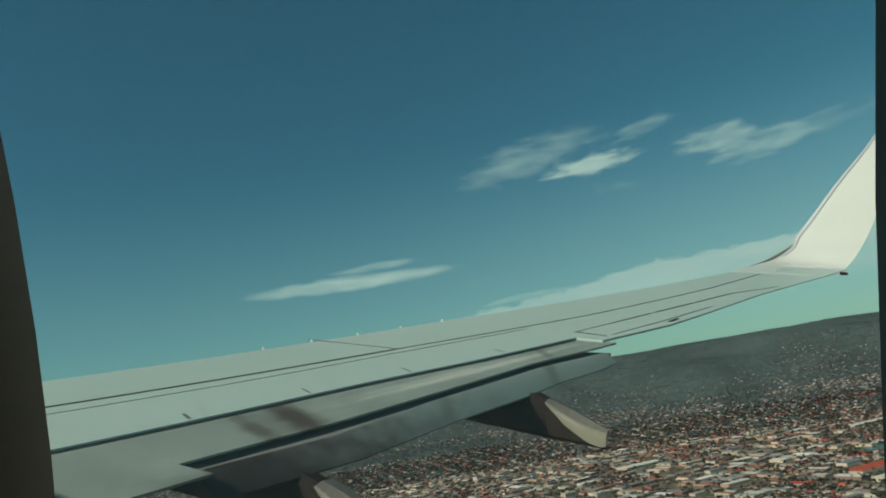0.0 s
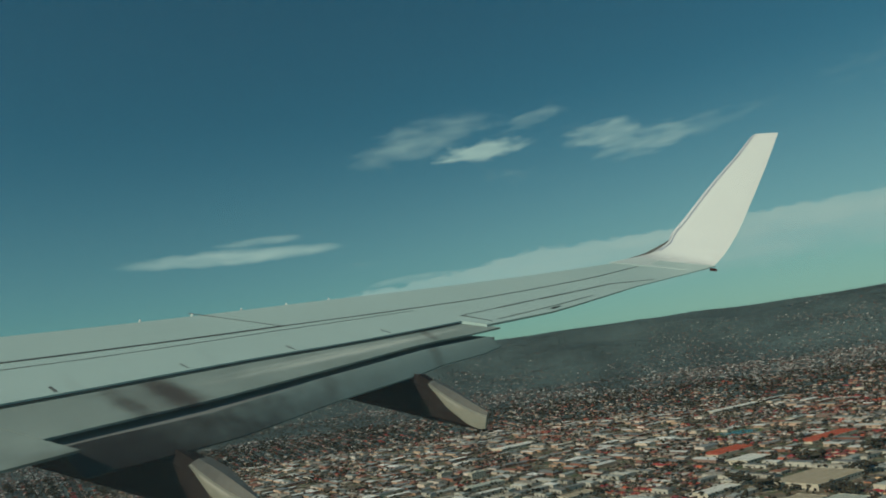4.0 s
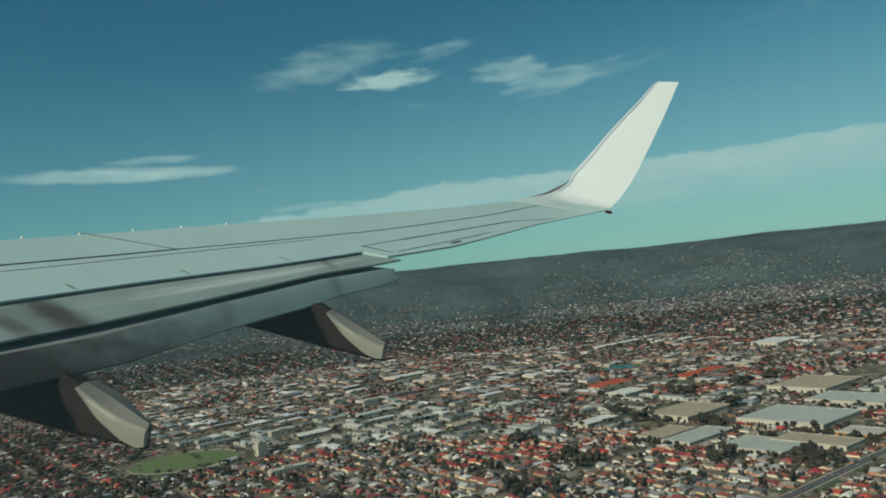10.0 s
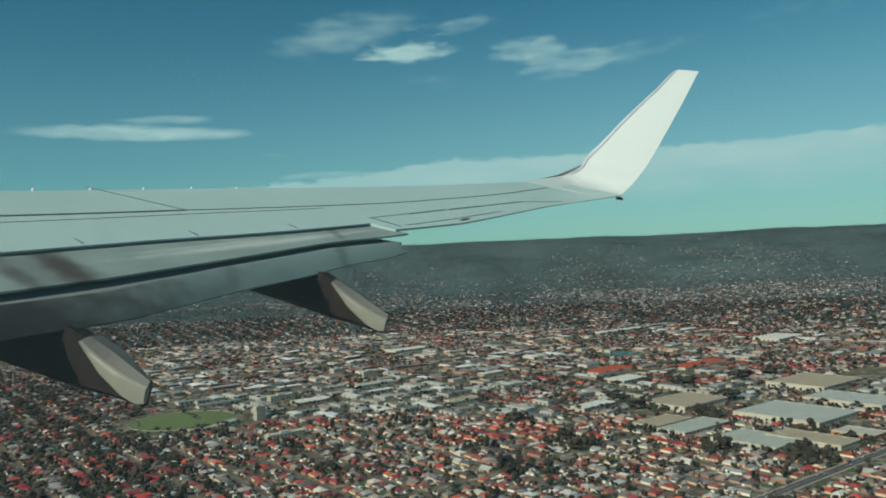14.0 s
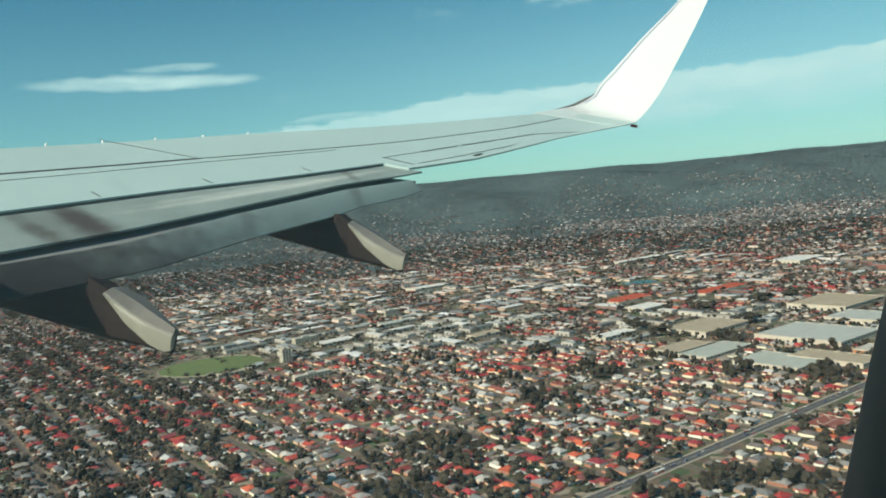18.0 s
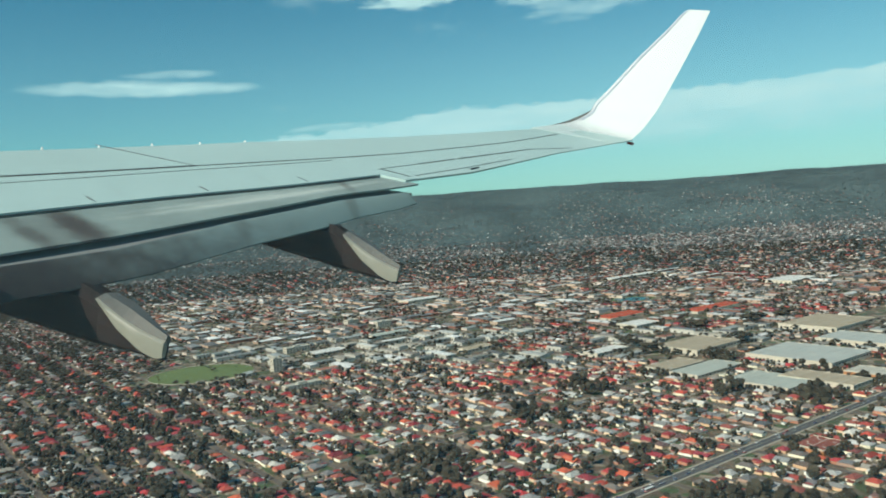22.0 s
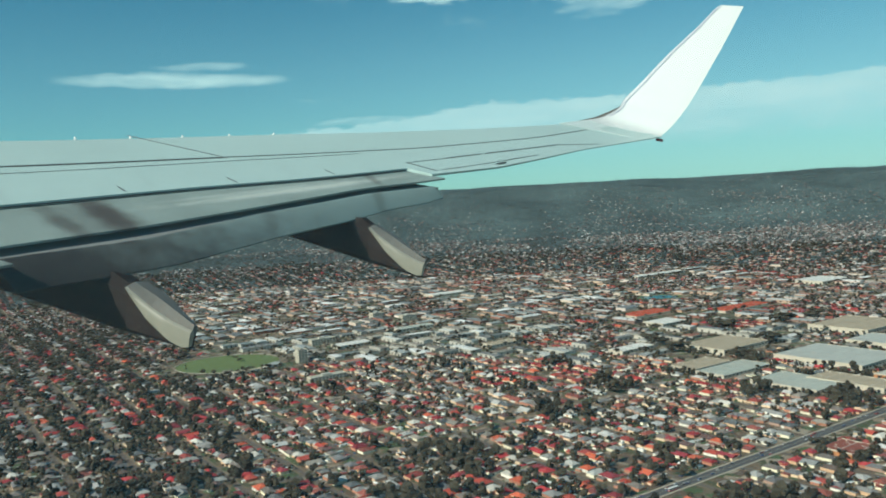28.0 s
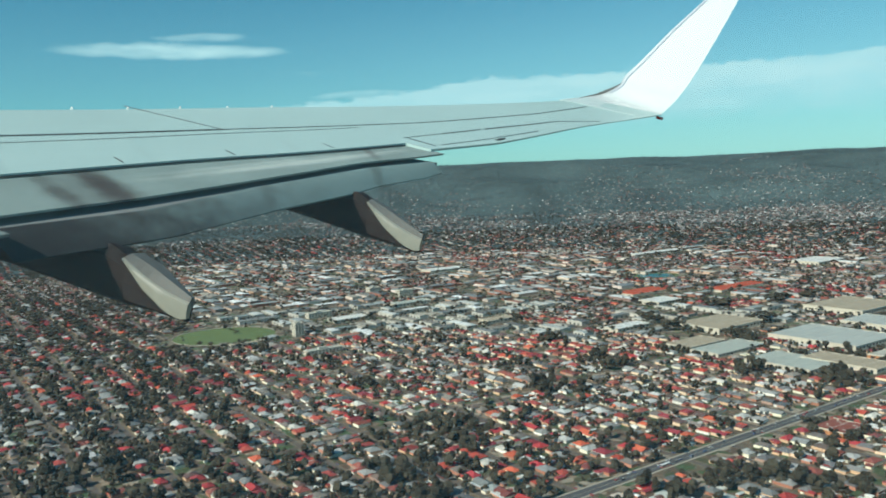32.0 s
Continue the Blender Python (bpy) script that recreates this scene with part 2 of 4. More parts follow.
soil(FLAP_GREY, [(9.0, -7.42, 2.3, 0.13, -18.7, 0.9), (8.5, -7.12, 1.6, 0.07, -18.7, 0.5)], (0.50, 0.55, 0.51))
# the last spot puts the shade of the inboard corner into the colour
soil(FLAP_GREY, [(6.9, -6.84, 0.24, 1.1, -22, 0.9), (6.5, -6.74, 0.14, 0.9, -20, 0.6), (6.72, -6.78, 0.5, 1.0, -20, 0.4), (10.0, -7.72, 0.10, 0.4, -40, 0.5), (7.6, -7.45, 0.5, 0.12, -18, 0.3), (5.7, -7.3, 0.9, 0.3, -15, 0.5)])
# two dirt streaks, then painted shade that fades out from the inboard end
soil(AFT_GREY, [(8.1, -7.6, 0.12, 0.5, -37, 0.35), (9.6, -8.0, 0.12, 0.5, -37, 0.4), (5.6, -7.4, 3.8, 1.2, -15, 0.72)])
# near-black patch: shadow at the flap's inboard end, painted into its colour
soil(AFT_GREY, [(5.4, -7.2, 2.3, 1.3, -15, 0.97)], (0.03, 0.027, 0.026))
# pale strip below the slot: a reflection painted onto the aft flap
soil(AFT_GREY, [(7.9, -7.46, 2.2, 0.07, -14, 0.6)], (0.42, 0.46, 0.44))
soil(WING_GREY, [(7.9, -6.3, 0.05, 0.6, -30, 0.16), (9.4, -7.0, 0.05, 0.5, -30, 0.16), (6.6, -5.9, 0.07, 0.5, -30, 0.16), (11.4, -7.5, 0.4, 0.12, -25, 0.12), (8.4, -5.2, 0.9, 0.1, -30, 0.08), (13.0, -8.3, 0.06, 0.5, -30, 0.14)], (0.2, 0.22, 0.21))


# ---- building helpers ----
def mesh_of(name, verts, faces, mat, smooth=False):
    me = bpy.data.meshes.new(name)
    me.from_pydata([tuple(v) for v in verts], [], faces)
    me.materials.append(mat)
    if smooth:
        me.polygons.foreach_set("use_smooth", [len(p.vertices) <= 4 for p in me.polygons])
        me.set_sharp_from_angle(angle=radians(38))
    me.update()
    return me


def part(name, shape, mat, parent=None, label="", smooth=False):
    """Link (verts, faces), or a mesh that is made already, as one object under a thing or a part."""
    me = shape if isinstance(shape, bpy.types.Mesh) else mesh_of(name, *shape, mat, smooth)
    ob = new(name, me)
    ob.parent = parent
    if label:
        tagged(ob, label)
    return ob


def thing(name, label, category, m=None, group="", kind=""):
    ob = tagged(new(name), label, category, group, kind)
    ob.empty_display_size = 0.2
    if m is not None:
        ob.matrix_world = m
    return ob


def loft(rings, closed=True, caps=True):
    """A skin over rings of equally many points."""
    verts, faces, n = [v for r in rings for v in r], [], len(rings[0])
    for i in range(len(rings) - 1):
        for j in range(n if closed else n - 1):
            k = (j + 1) % n
            faces.append((i * n + j, i * n + k, (i + 1) * n + k, (i + 1) * n + j))
    if caps and closed:
        faces += [tuple(range(n))[::-1], tuple(range((len(rings) - 1) * n, len(rings) * n))]
    return verts, faces


def box(x0, x1, y0, y1, z0, z1):
    v = [(x, y, z) for z in (z0, z1) for x, y in ((x0, y0), (x1, y0), (x1, y1), (x0, y1))]
    return v, [(3, 2, 1, 0), (4, 5, 6, 7), (0, 1, 5, 4), (1, 2, 6, 5), (2, 3, 7, 6), (3, 0, 4, 7)]


def join(*shapes):
    verts, faces = [], []
    for v, f in shapes:
        k = len(verts)
        verts += list(v)
        faces += [tuple(i + k for i in q) for q in f]
    return verts, faces


def along(x, table):
    """The value at x on a line through the table's (x, value) pairs, drawn on past its ends."""
    for (a, p), (b, q) in zip(table, table[1:]):
        if x <= b or b == table[-1][0]:
            return p + (q - p) * (x - a) / (b - a)


def rise(x):
    """The height of the wing's upper skin: dihedral and the bend under lift."""
    return 0.105 * (x - 1.88) + 0.83 * ((x - 1.88) / 15.1) ** 2 + 0.08


# ---- the wing, in the aircraft's axes ----
LEAD = [(1.7, -0.75), (8.35, -4.3), (10.95, -5.66), (12.23, -6.45), (14.05, -7.55), (15.5, -8.39), (16.2, -8.78)]
SLAT = [(1.7, -2.5), (7.49, -5.27), (9.32, -6.14), (10.34, -6.67), (11.92, -7.5), (14.14, -8.49), (15.49, -8.96)]
SPAR = [(1.7, -2.85), (7.32, -5.46), (9.17, -6.25), (10.86, -7.07)]
SHROUD = [(1.7, -4.45), (5.63, -5.83), (6.67, -6.2), (7.41, -6.46), (8.15, -6.74), (9.36, -7.28), (10.68, -7.82)]
AILERON = [(10.92, -7.7), (12.17, -8.17), (14.04, -8.94)]
TRAIL = [(10.57, -8.12), (11.82, -8.67), (13.97, -9.28), (15.79, -10.0)]
FLAP_A = [(1.7, -5.9), (5.66, -6.82), (6.03, -6.92), (6.9, -7.18), (8.06, -7.47), (9.6, -7.86), (10.3, -8.17), (10.8, -8.35)]
FLAP_B = [(5.6, -6.93), (5.94, -7.03), (6.75, -7.32), (8.0, -7.52), (9.53, -7.91), (10.2, -8.21), (10.4, -8.3)]
AFT_CHORD = [(5.3, 0.37), (5.6, 0.36), (7.0, 0.34), (9.0, 0.31), (10.2, 0.22), (10.45, 0.16)]
AFT_DROP = [(5.3, 0.142), (9.0, 0.142), (10.2, 0.12), (10.45, 0.10)]

wing = thing("aircraft_wing", "grey airliner wing with extended flaps and a white upswept winglet", "wing", AIR)


def section(x, front, back, top, thick, tail, dip=0.0, n=14):
    """A closed ring round the wing at span x. front, back: where it begins and ends; top: the skin's height; dip: how far the back hangs down."""
    up, lo = [], []
    for i in range(n + 1):
        s = (i / n) ** 1.6
        y = front + (back - front) * s
        z = top - dip * s ** 1.5
        nose = thick * 0.5 * math.exp(-s * 45)
        up.append((x, y, z - nose))
        lo.append((x, y, z - nose - max(tail, thick * (1 - math.exp(-s * 30)) * (1 - 0.9 * s))) if i else (x, y, z - nose - 0.002))
    return up + lo[::-1]


xs = [1.7 + i * (10.7 - 1.7) / 24 for i in range(25)]
part("inner_panel", loft([section(x, along(x, LEAD), along(x, SHROUD), rise(x), 0.10 * (17.5 - x) * 0.42, 0.022) for x in xs]), WING_GREY, wing,
     "pale grey painted upper wing skin", True)
xs = [10.7 + i * (16.2 - 10.7) / 20 for i in range(21)]
part("outer_panel", loft([section(x, along(x, LEAD), along(x, TRAIL), rise(x), 0.10 * (17.5 - x) * 0.42, 0.012) for x in xs]), WING_GREY, wing,
     "pale grey outer wing skin with aileron", True)

# flaps, drooped behind the shroud
xs = [5.62 + i * (10.75 - 5.62) / 16 for i in range(17)]
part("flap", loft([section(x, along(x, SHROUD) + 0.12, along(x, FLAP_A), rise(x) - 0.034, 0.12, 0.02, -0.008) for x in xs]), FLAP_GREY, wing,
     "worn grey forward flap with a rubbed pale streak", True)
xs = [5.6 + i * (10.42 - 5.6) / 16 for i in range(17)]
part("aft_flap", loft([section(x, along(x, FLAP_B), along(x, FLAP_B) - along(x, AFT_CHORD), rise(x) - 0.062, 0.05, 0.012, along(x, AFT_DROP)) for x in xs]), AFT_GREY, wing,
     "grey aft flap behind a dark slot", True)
xs = [1.75 + i * (5.61 - 1.75) / 8 for i in range(9)]
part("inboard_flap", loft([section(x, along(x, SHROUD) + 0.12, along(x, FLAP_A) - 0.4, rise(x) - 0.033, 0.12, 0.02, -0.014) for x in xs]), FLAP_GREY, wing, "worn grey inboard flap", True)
xs = [5.6 + i * (10.5 - 5.6) / 16 for i in range(17)]
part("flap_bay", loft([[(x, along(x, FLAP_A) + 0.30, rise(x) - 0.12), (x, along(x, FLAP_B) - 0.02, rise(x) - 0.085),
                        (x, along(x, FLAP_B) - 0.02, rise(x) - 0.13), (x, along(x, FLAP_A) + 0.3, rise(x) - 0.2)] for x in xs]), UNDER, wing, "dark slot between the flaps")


def ribbon(points, width, lift=0.004, drop=None):
    """A thin strip that lies on the skin along those (x, y)."""
    verts, faces = [], []
    for i, p in enumerate(points):
        a, b = Vector(points[max(i - 1, 0)]), Vector(points[min(i + 1, len(points) - 1)])
        side = Vector((-(b - a).y, (b - a).x)).normalized() * width / 2
        for q in (Vector(p) + side, Vector(p) - side):
            z = rise(q.x) + (drop if drop is not None else 0)
            verts += [(q.x, q.y, z + lift), (q.x, q.y, z - 0.002)]
    for i in range(len(points) - 1):
        k = 4 * i
        faces += [(k, k + 2, k + 6, k + 4), (k, k + 4, k + 5, k + 1), (k + 2, k + 3, k + 7, k + 6)]
    return verts, faces


def line(table, x0, x1, n=20, shift=0.0):
    return [(x, along(x, table) + shift) for x in (x0 + (x1 - x0) * i / n for i in range(n + 1))]


part("slat_seam", ribbon(line(SLAT, 1.8, 9.32), 0.045), SEAL, wing)
part("slat_seam", ribbon(line(SLAT, 9.32, 15.49), 0.022), SEAL, wing)
part("spar_seam", ribbon(line(SPAR, 1.8, 10.86), 0.012), WORN_SEAL, wing)
part("branch_seam", ribbon([(9.32, -6.14), (9.22, -4.79)], 0.016), WORN_SEAL, wing)
part("branch_seam", ribbon([(5.9, -4.52), (5.8, -3.0)], 0.018), SEAL, wing)
part("shroud_edge", ribbon(line(SHROUD, 1.8, 10.66, shift=-0.012), 0.024, 0.003, -0.02), SEAL, wing, "dark rubber edge along the shroud")
part("flap_seam", ribbon([(4.72, -5.72), (4.82, -6.0), (4.95, -6.4)], 0.02, 0.004, -0.036), WORN_SEAL, wing)
for x in (5.2, 6.33, 7.46, 8.55, 9.7):
    y = along(x, SHROUD)
    part("spoiler_seam", ribbon([(x + 0.09, y + 0.22), (x + 0.02, y + 0.04)], 0.018 if x != 6.33 else 0.03, 0.003), WORN_SEAL, wing)
part("aileron_seam", ribbon(line(AILERON, 10.92, 11.6, 4), 0.012), SEAL, wing)
part("aileron_seam", ribbon(line(AILERON, 11.6, 12.3, 4), 0.03), SEAL, wing)
part("aileron_seam", ribbon(line(AILERON, 12.36, 13.1, 4), 0.034), SEAL, wing)
part("aileron_seam", ribbon(line(AILERON, 13.14, 13.95, 4), 0.03), SEAL, wing)
part("aileron_seam", ribbon([(13.95, -8.92), (14.6, -9.42)], 0.014), SEAL, wing)
part("aileron_seam", ribbon([(10.95, -7.72), (10.9, -8.15)], 0.02), SEAL, wing)
part("tab_seam", ribbon([(11.0, -8.18), (11.9, -8.5), (13.0, -8.86)], 0.012), SEAL, wing)
part("tab_hinge", ribbon([(11.9, -8.60), (12.1, -8.65)], 0.035, 0.012), SEAL, wing)
for i, x in enumerate((8.62, 9.17, 9.73, 10.28, 10.84)):
    y = along(x, LEAD) - 0.16
    z = rise(x)
    part("vortex_fin", loft([[(x + dx * k, y + dy * k, z + h) for dx, dy in ((-0.009, 0.012), (0.009, 0.012), (0.009, -0.012), (-0.009, -0.012))] for k, h in ((1, -0.02), (0.9, 0.012), (0.4, 0.02))]), WHITE, wing)

# the winglet
FRONT = [(15.6, -8.44, rise(15.6)), (16.2, -8.78, 2.36), (16.55, -8.99, 2.47), (16.76, -9.2, 2.68), (16.91, -9.25, 2.88), (17.06, -9.43, 3.19), (17.37, -9.79, 3.86), (17.66, -10.17, 4.48), (17.82, -10.36, 4.83), (17.87, -10.46, 4.94)]
BACK = [(15.6, -9.93, rise(15.6)), (16.2, -10.03, 2.26), (16.6, -10.11, 2.36), (16.68, -10.24, 2.56), (16.84, -10.33, 2.78), (17.0, -10.43, 3.08), (17.34, -10.61, 3.8), (17.64, -10.75, 4.43), (17.83, -10.83, 4.84), (17.9, -10.86, 4.98)]


def smooth_line(pts, n=4):
    """More points along a smooth curve through the given ones."""
    p, out = [Vector(q) for q in pts], []
    for i in range(len(p) - 1):
        a, b, c, d = p[max(i - 1, 0)], p[i], p[i + 1], p[min(i + 2, len(p) - 1)]
        for k in range(n):
            t = k / n
            out.append(0.5 * (2 * b + (c - a) * t + (2 * a - 5 * b + 4 * c - d) * t * t + (3 * b - a - 3 * c + d) * t ** 3))
    return out + [p[-1]]


FRONT, BACK = smooth_line(FRONT), smooth_line(BACK)
LAST = len(FRONT) - 1
rings = []
for i, (f, b) in enumerate(zip(FRONT, BACK)):
    f, b = Vector(f), Vector(b)
    prev, nxt = Vector(FRONT[max(i - 1, 0)]), Vector(FRONT[min(i + 1, LAST)])
    up = (nxt - prev).cross(b - f).normalized()
    up = -up if up.z < 0 and i < 12 or up.x > 0.1 else up
    th = (f - b).length * (0.09 if i < LAST - 3 else 0.03)
    top = [f.lerp(b, s) + up * (0.0 if s in (0, 1) else 0.006) for s in (0, 0.04, 0.15, 0.35, 0.6, 0.85, 1)]
    low = [f.lerp(b, s) - up * th * math.sin(math.pi * s ** 0.6) for s in (0.85, 0.6, 0.35, 0.15, 0.04)]
    rings.append(top + low)
part("winglet", loft(rings[4:]), WHITE, wing, "glossy white upswept winglet", True)
part("tip_fairing", loft(rings[:5]), TIP_PAINT, wing, "", True)
edge_pts = [Vector(f) for f in FRONT[8:-1]]
part("winglet_leading_edge", loft([[p + Vector((dx, dy, 0)) for dx, dy in ((0.008, 0.006), (-0.008, 0.004), (-0.01, -0.03), (0.008, -0.03))] for p in edge_pts]), BARE, wing, "bare metal leading edge of the winglet")
stripe = []
for i in range(9, LAST - 1):
    f, b = Vector(FRONT[i]), Vector(BACK[i])
    out = (Vector(FRONT[i + 1]) - Vector(FRONT[i - 1])).cross(b - f).normalized()
    out = -out if out.x > 0 else out
    stripe.append([f.lerp(b, 0.05) + out * 0.004, f.lerp(b, 0.05) + out * 0.014, f.lerp(b, 0.05 + 0.02 / (b - f).length) + out * 0.014, f.lerp(b, 0.05 + 0.02 / (b - f).length) + out * 0.004])
part("winglet_edge_seam", loft(stripe), SEAM_BLUE, wing, "thin blue-grey seam behind the leading edge of the winglet")
cuff = [Vector(f) for f in FRONT[3:14]]
part("root_cuff", loft([[p + Vector((0, -0.02, -0.01)), p + Vector((-0.02, 0.06 * k, 0.02 * k)), p + Vector((0.02, 0.06 * k, -0.02))] for p, k in zip(cuff, (0.05, 0.3, 0.5, 0.7, 0.85, 1, 1, 0.9, 0.7, 0.4, 0.1))]), DULL, wing, "dark grey cuff at the winglet root")
part("navigation_light", box(16.26, 16.5, -10.16, -10.06, 2.235, 2.285), RED, wing, "dark red tail light housing at the tip")


def fairing(front, mid, tail, width, depth):
    """A canoe under the flap; its tail hangs free behind the trailing edge. front, mid, tail: the line of its inboard upper edge."""
    rows = []
    for s in [i / 20 for i in range(21)]:
        if s < 0.7:
            p = Vector(front).lerp(Vector(mid), s / 0.7)
        else:
            p = Vector(mid).lerp(Vector(tail), (s - 0.7) / 0.3)
        w = width * min(1, (0.15 + 2.6 * s)) * (1 if s < 0.8 else 1 - 3.4 * (s - 0.8))
        d = depth * (max(0.08, 1.25 * s - 0.05) if s < 0.7 else 0.825 - 1.5 * (s - 0.7))
        p.z += 0.09 * min(1, max(0, (0.7 - s) / 0.05))
        d += 0.09 * min(1, max(0, (0.7 - s) / 0.05))
        ring = []
        for dx, dz in ((0.3, -0.02), (0.92, -0.04), (1, -0.1), (1, -0.5), (0.88, -0.88), (0.65, -1), (0.35, -1), (0.14, -0.88), (0.02, -0.5), (0.02, -0.2)):
            ring.append((p.x + dx * w, p.y, p.z + dz * d))
        rows.append(ring)
    return loft(rows)


CAP_DEPTH = [(0, 0.03), (0.35, 0.15), (0.7, 0.2), (0.9, 0.19), (1, 0.15)]
for front, mid, tail in (((5.85, -5.0, 0.10), (6.235, -7.68, 0.37), (6.18, -8.33, 0.24)), ((8.7, -6.0, 0.52), (8.99, -8.29, 0.77), (8.94, -8.95, 0.575))):
    pod = part("flap_fairing", fairing(front, mid, tail, 0.22, 0.46), GRIME_SHADE, wing, "grimy flap track fairing, coloured dark for shade under the flap")
    a, b = Vector(mid) + Vector((-0.006, 0.02, 0.012)), Vector(tail) + Vector((-0.006, -0.012, 0.012))
    rows = []
    for s in [k / 12 for k in range(13)]:
        p, d = a.lerp(b, s), along(s, CAP_DEPTH)
        low = 0.055 * math.sin(math.pi * min(1, 0.08 + s * 0.75))
        rows.append([p + Vector((0.05, 0, 0.002 - low * 0.8)), p + Vector((0.006, 0, -low)), p + Vector((-0.008, 0, -low - 0.015)), p + Vector((-0.012, 0, -d * 0.6)), p + Vector((-0.004, 0, -d)), p + Vector((0.03, 0, -d))])
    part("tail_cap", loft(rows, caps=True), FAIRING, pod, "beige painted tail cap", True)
    rows = []
    for s in [k / 8 for k in range(9)]:
        p = a.lerp(b, s)
        w = 0.225 * (1 if s < 0.33 else 1 - 1.05 * (s - 0.33))
        low = 0.055 * math.sin(math.pi * min(1, 0.08 + s * 0.75))
        rows.append([p + Vector((0.012, 0, 0.004 - low)), p + Vector((0.4 * w, 0, 0.012)), p + Vector((w, 0, -0.004)), p + Vector((w, 0, -0.06)), p + Vector((0.03, 0, -0.06))])
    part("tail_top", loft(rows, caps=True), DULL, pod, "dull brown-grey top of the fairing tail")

# ---- the fuselage and the cabin window ----
WIN_X, WIN_Y0, WIN_Y1, WIN_Z0, WIN_Z1 = 1.6804, -11.7995, -11.5323, 1.945, 2.345


def tube(radius, flip=False):
    ys = [-22, -19, -16, -13, -12.1, -11.0, -10, -7, -4, -1, 2, 5]
    n, verts, faces = 72, [], []
    for y in ys:
        k = radius * (0.75 if y == -22 else 1)
        verts += [(k * math.cos(2 * math.pi * j / n), y, 1.62 + k * math.sin(2 * math.pi * j / n)) for j in range(n)]
    for i in range(len(ys) - 1):
        for j in range(n):
            if ys[i] == -12.1 and j in (0, 1, 2, 3, 4, 5, 6):
                continue
            q = (i * n + j, i * n + (j + 1) % n, (i + 1) * n + (j + 1) % n, (i + 1) * n + j)
            faces.append(q if not flip else q[::-1])
    faces += [tuple(range(n)), tuple(range((len(ys) - 1) * n, len(ys) * n))]
    return verts, faces


cabin = thing("fuselage", "white painted airliner fuselage with a dim cabin inside", "fuselage", AIR, kind="structure")
part("skin", tube(1.80), SKIN, cabin, "", True)
part("lining", tube(1.73, True), LINING, cabin, "dim cabin lining", True)


def rounded(y0, y1, z0, z1, r, x, n=6):
    """An upright ring with rounded corners and slightly bowed sides, in the leaning plane of the side wall."""
    pts = []
    for cy, cz, a0, bow in ((y1 - r, z1 - r, 0, 0.75), (y0 + r, z1 - r, 90, -0.34), (y0 + r, z0 + r, 180, -0.34), (y1 - r, z0 + r, 270, 0.75)):
        rows = [(cy + r * math.cos(t), cz + r * math.sin(t)) for t in [radians(a0 + 90 * i / n) for i in range(n + 1)]]
        if a0 == 0:
            rows = [(y1, (z0 + z1) / 2 + (z1 - z0 - 2 * r) * k / 12) for k in (0, 2, 4)] + rows
        if a0 == 90:
            rows = rows + [(y0, (z0 + z1) / 2 + (z1 - z0 - 2 * r) * k / 12) for k in (4, 2, 0)]
        if a0 == 180:
            rows = [(y0, (z0 + z1) / 2 + (z1 - z0 - 2 * r) * k / 12) for k in (-2, -4)] + rows
        if a0 == 270:
            rows = rows + [(y1, (z0 + z1) / 2 + (z1 - z0 - 2 * r) * k / 12) for k in (-4, -2)]
        for y, z in rows:
            h = max(-0.2, min(0.2, z - 2.15))
            pts.append((x - 0.1716 * (z - 2.15), y + 0.0686 * h + bow * h * h, z))
    return pts


frame_rings = [rounded(WIN_Y0 - 0.5, WIN_Y1 + 0.6, WIN_Z0 - 0.45, WIN_Z1 + 0.35, 0.02, 1.62), rounded(WIN_Y0 - 0.03, WIN_Y1 + 0.03, WIN_Z0 - 0.03, WIN_Z1 + 0.03, 0.075, 1.625),
               rounded(WIN_Y0 - 0.001, WIN_Y1 + 0.001, WIN_Z0 - 0.001, WIN_Z1 + 0.001, 0.061, 1.666), rounded(WIN_Y0, WIN_Y1, WIN_Z0, WIN_Z1, 0.06, WIN_X),
               rounded(WIN_Y0 - 0.05, WIN_Y1 + 0.06, WIN_Z0 - 0.05, WIN_Z1 + 0.05, 0.065, WIN_X + 0.015), rounded(WIN_Y0 - 0.5, WIN_Y1 + 0.6, WIN_Z0 - 0.45, WIN_Z1 + 0.35, 0.02, WIN_X + 0.02)]
window = thing("window_1", "cabin window with a dark rounded plastic surround", "window", AIR, kind="structure")
part("window_frame", loft(frame_rings, caps=False), TRIM, window, "dark plastic window surround", True)
GLASS = bpy.data.materials.new("window_acrylic")
GLASS.use_nodes = True
gt = GLASS.node_tree
gt.nodes.clear()
g1, g2, g3, g4 = (gt.nodes.new("ShaderNode" + k) for k in ("BsdfTransparent", "BsdfGlossy", "MixShader", "OutputMaterial"))
haze, worn = gt.nodes.new("ShaderNodeBsdfTranslucent"), gt.nodes.new("ShaderNodeMixShader")      # fine scratches in the acrylic scatter a little daylight
haze.inputs[0].default_value, worn.inputs[0].default_value = (0.9, 0.95, 0.95, 1), 0.047
g1.inputs[0].default_value = (0.96, 0.98, 0.975, 1)
g2.inputs["Roughness"].default_value = 0.05
g3.inputs[0].default_value = 0.015
gt.links.new(g1.outputs[0], g3.inputs[1])
gt.links.new(g2.outputs[0], g3.inputs[2])
gt.links.new(g3.outputs[0], worn.inputs[1])
gt.links.new(haze.outputs[0], worn.inputs[2])
gt.links.new(worn.outputs[0], g4.inputs[0])
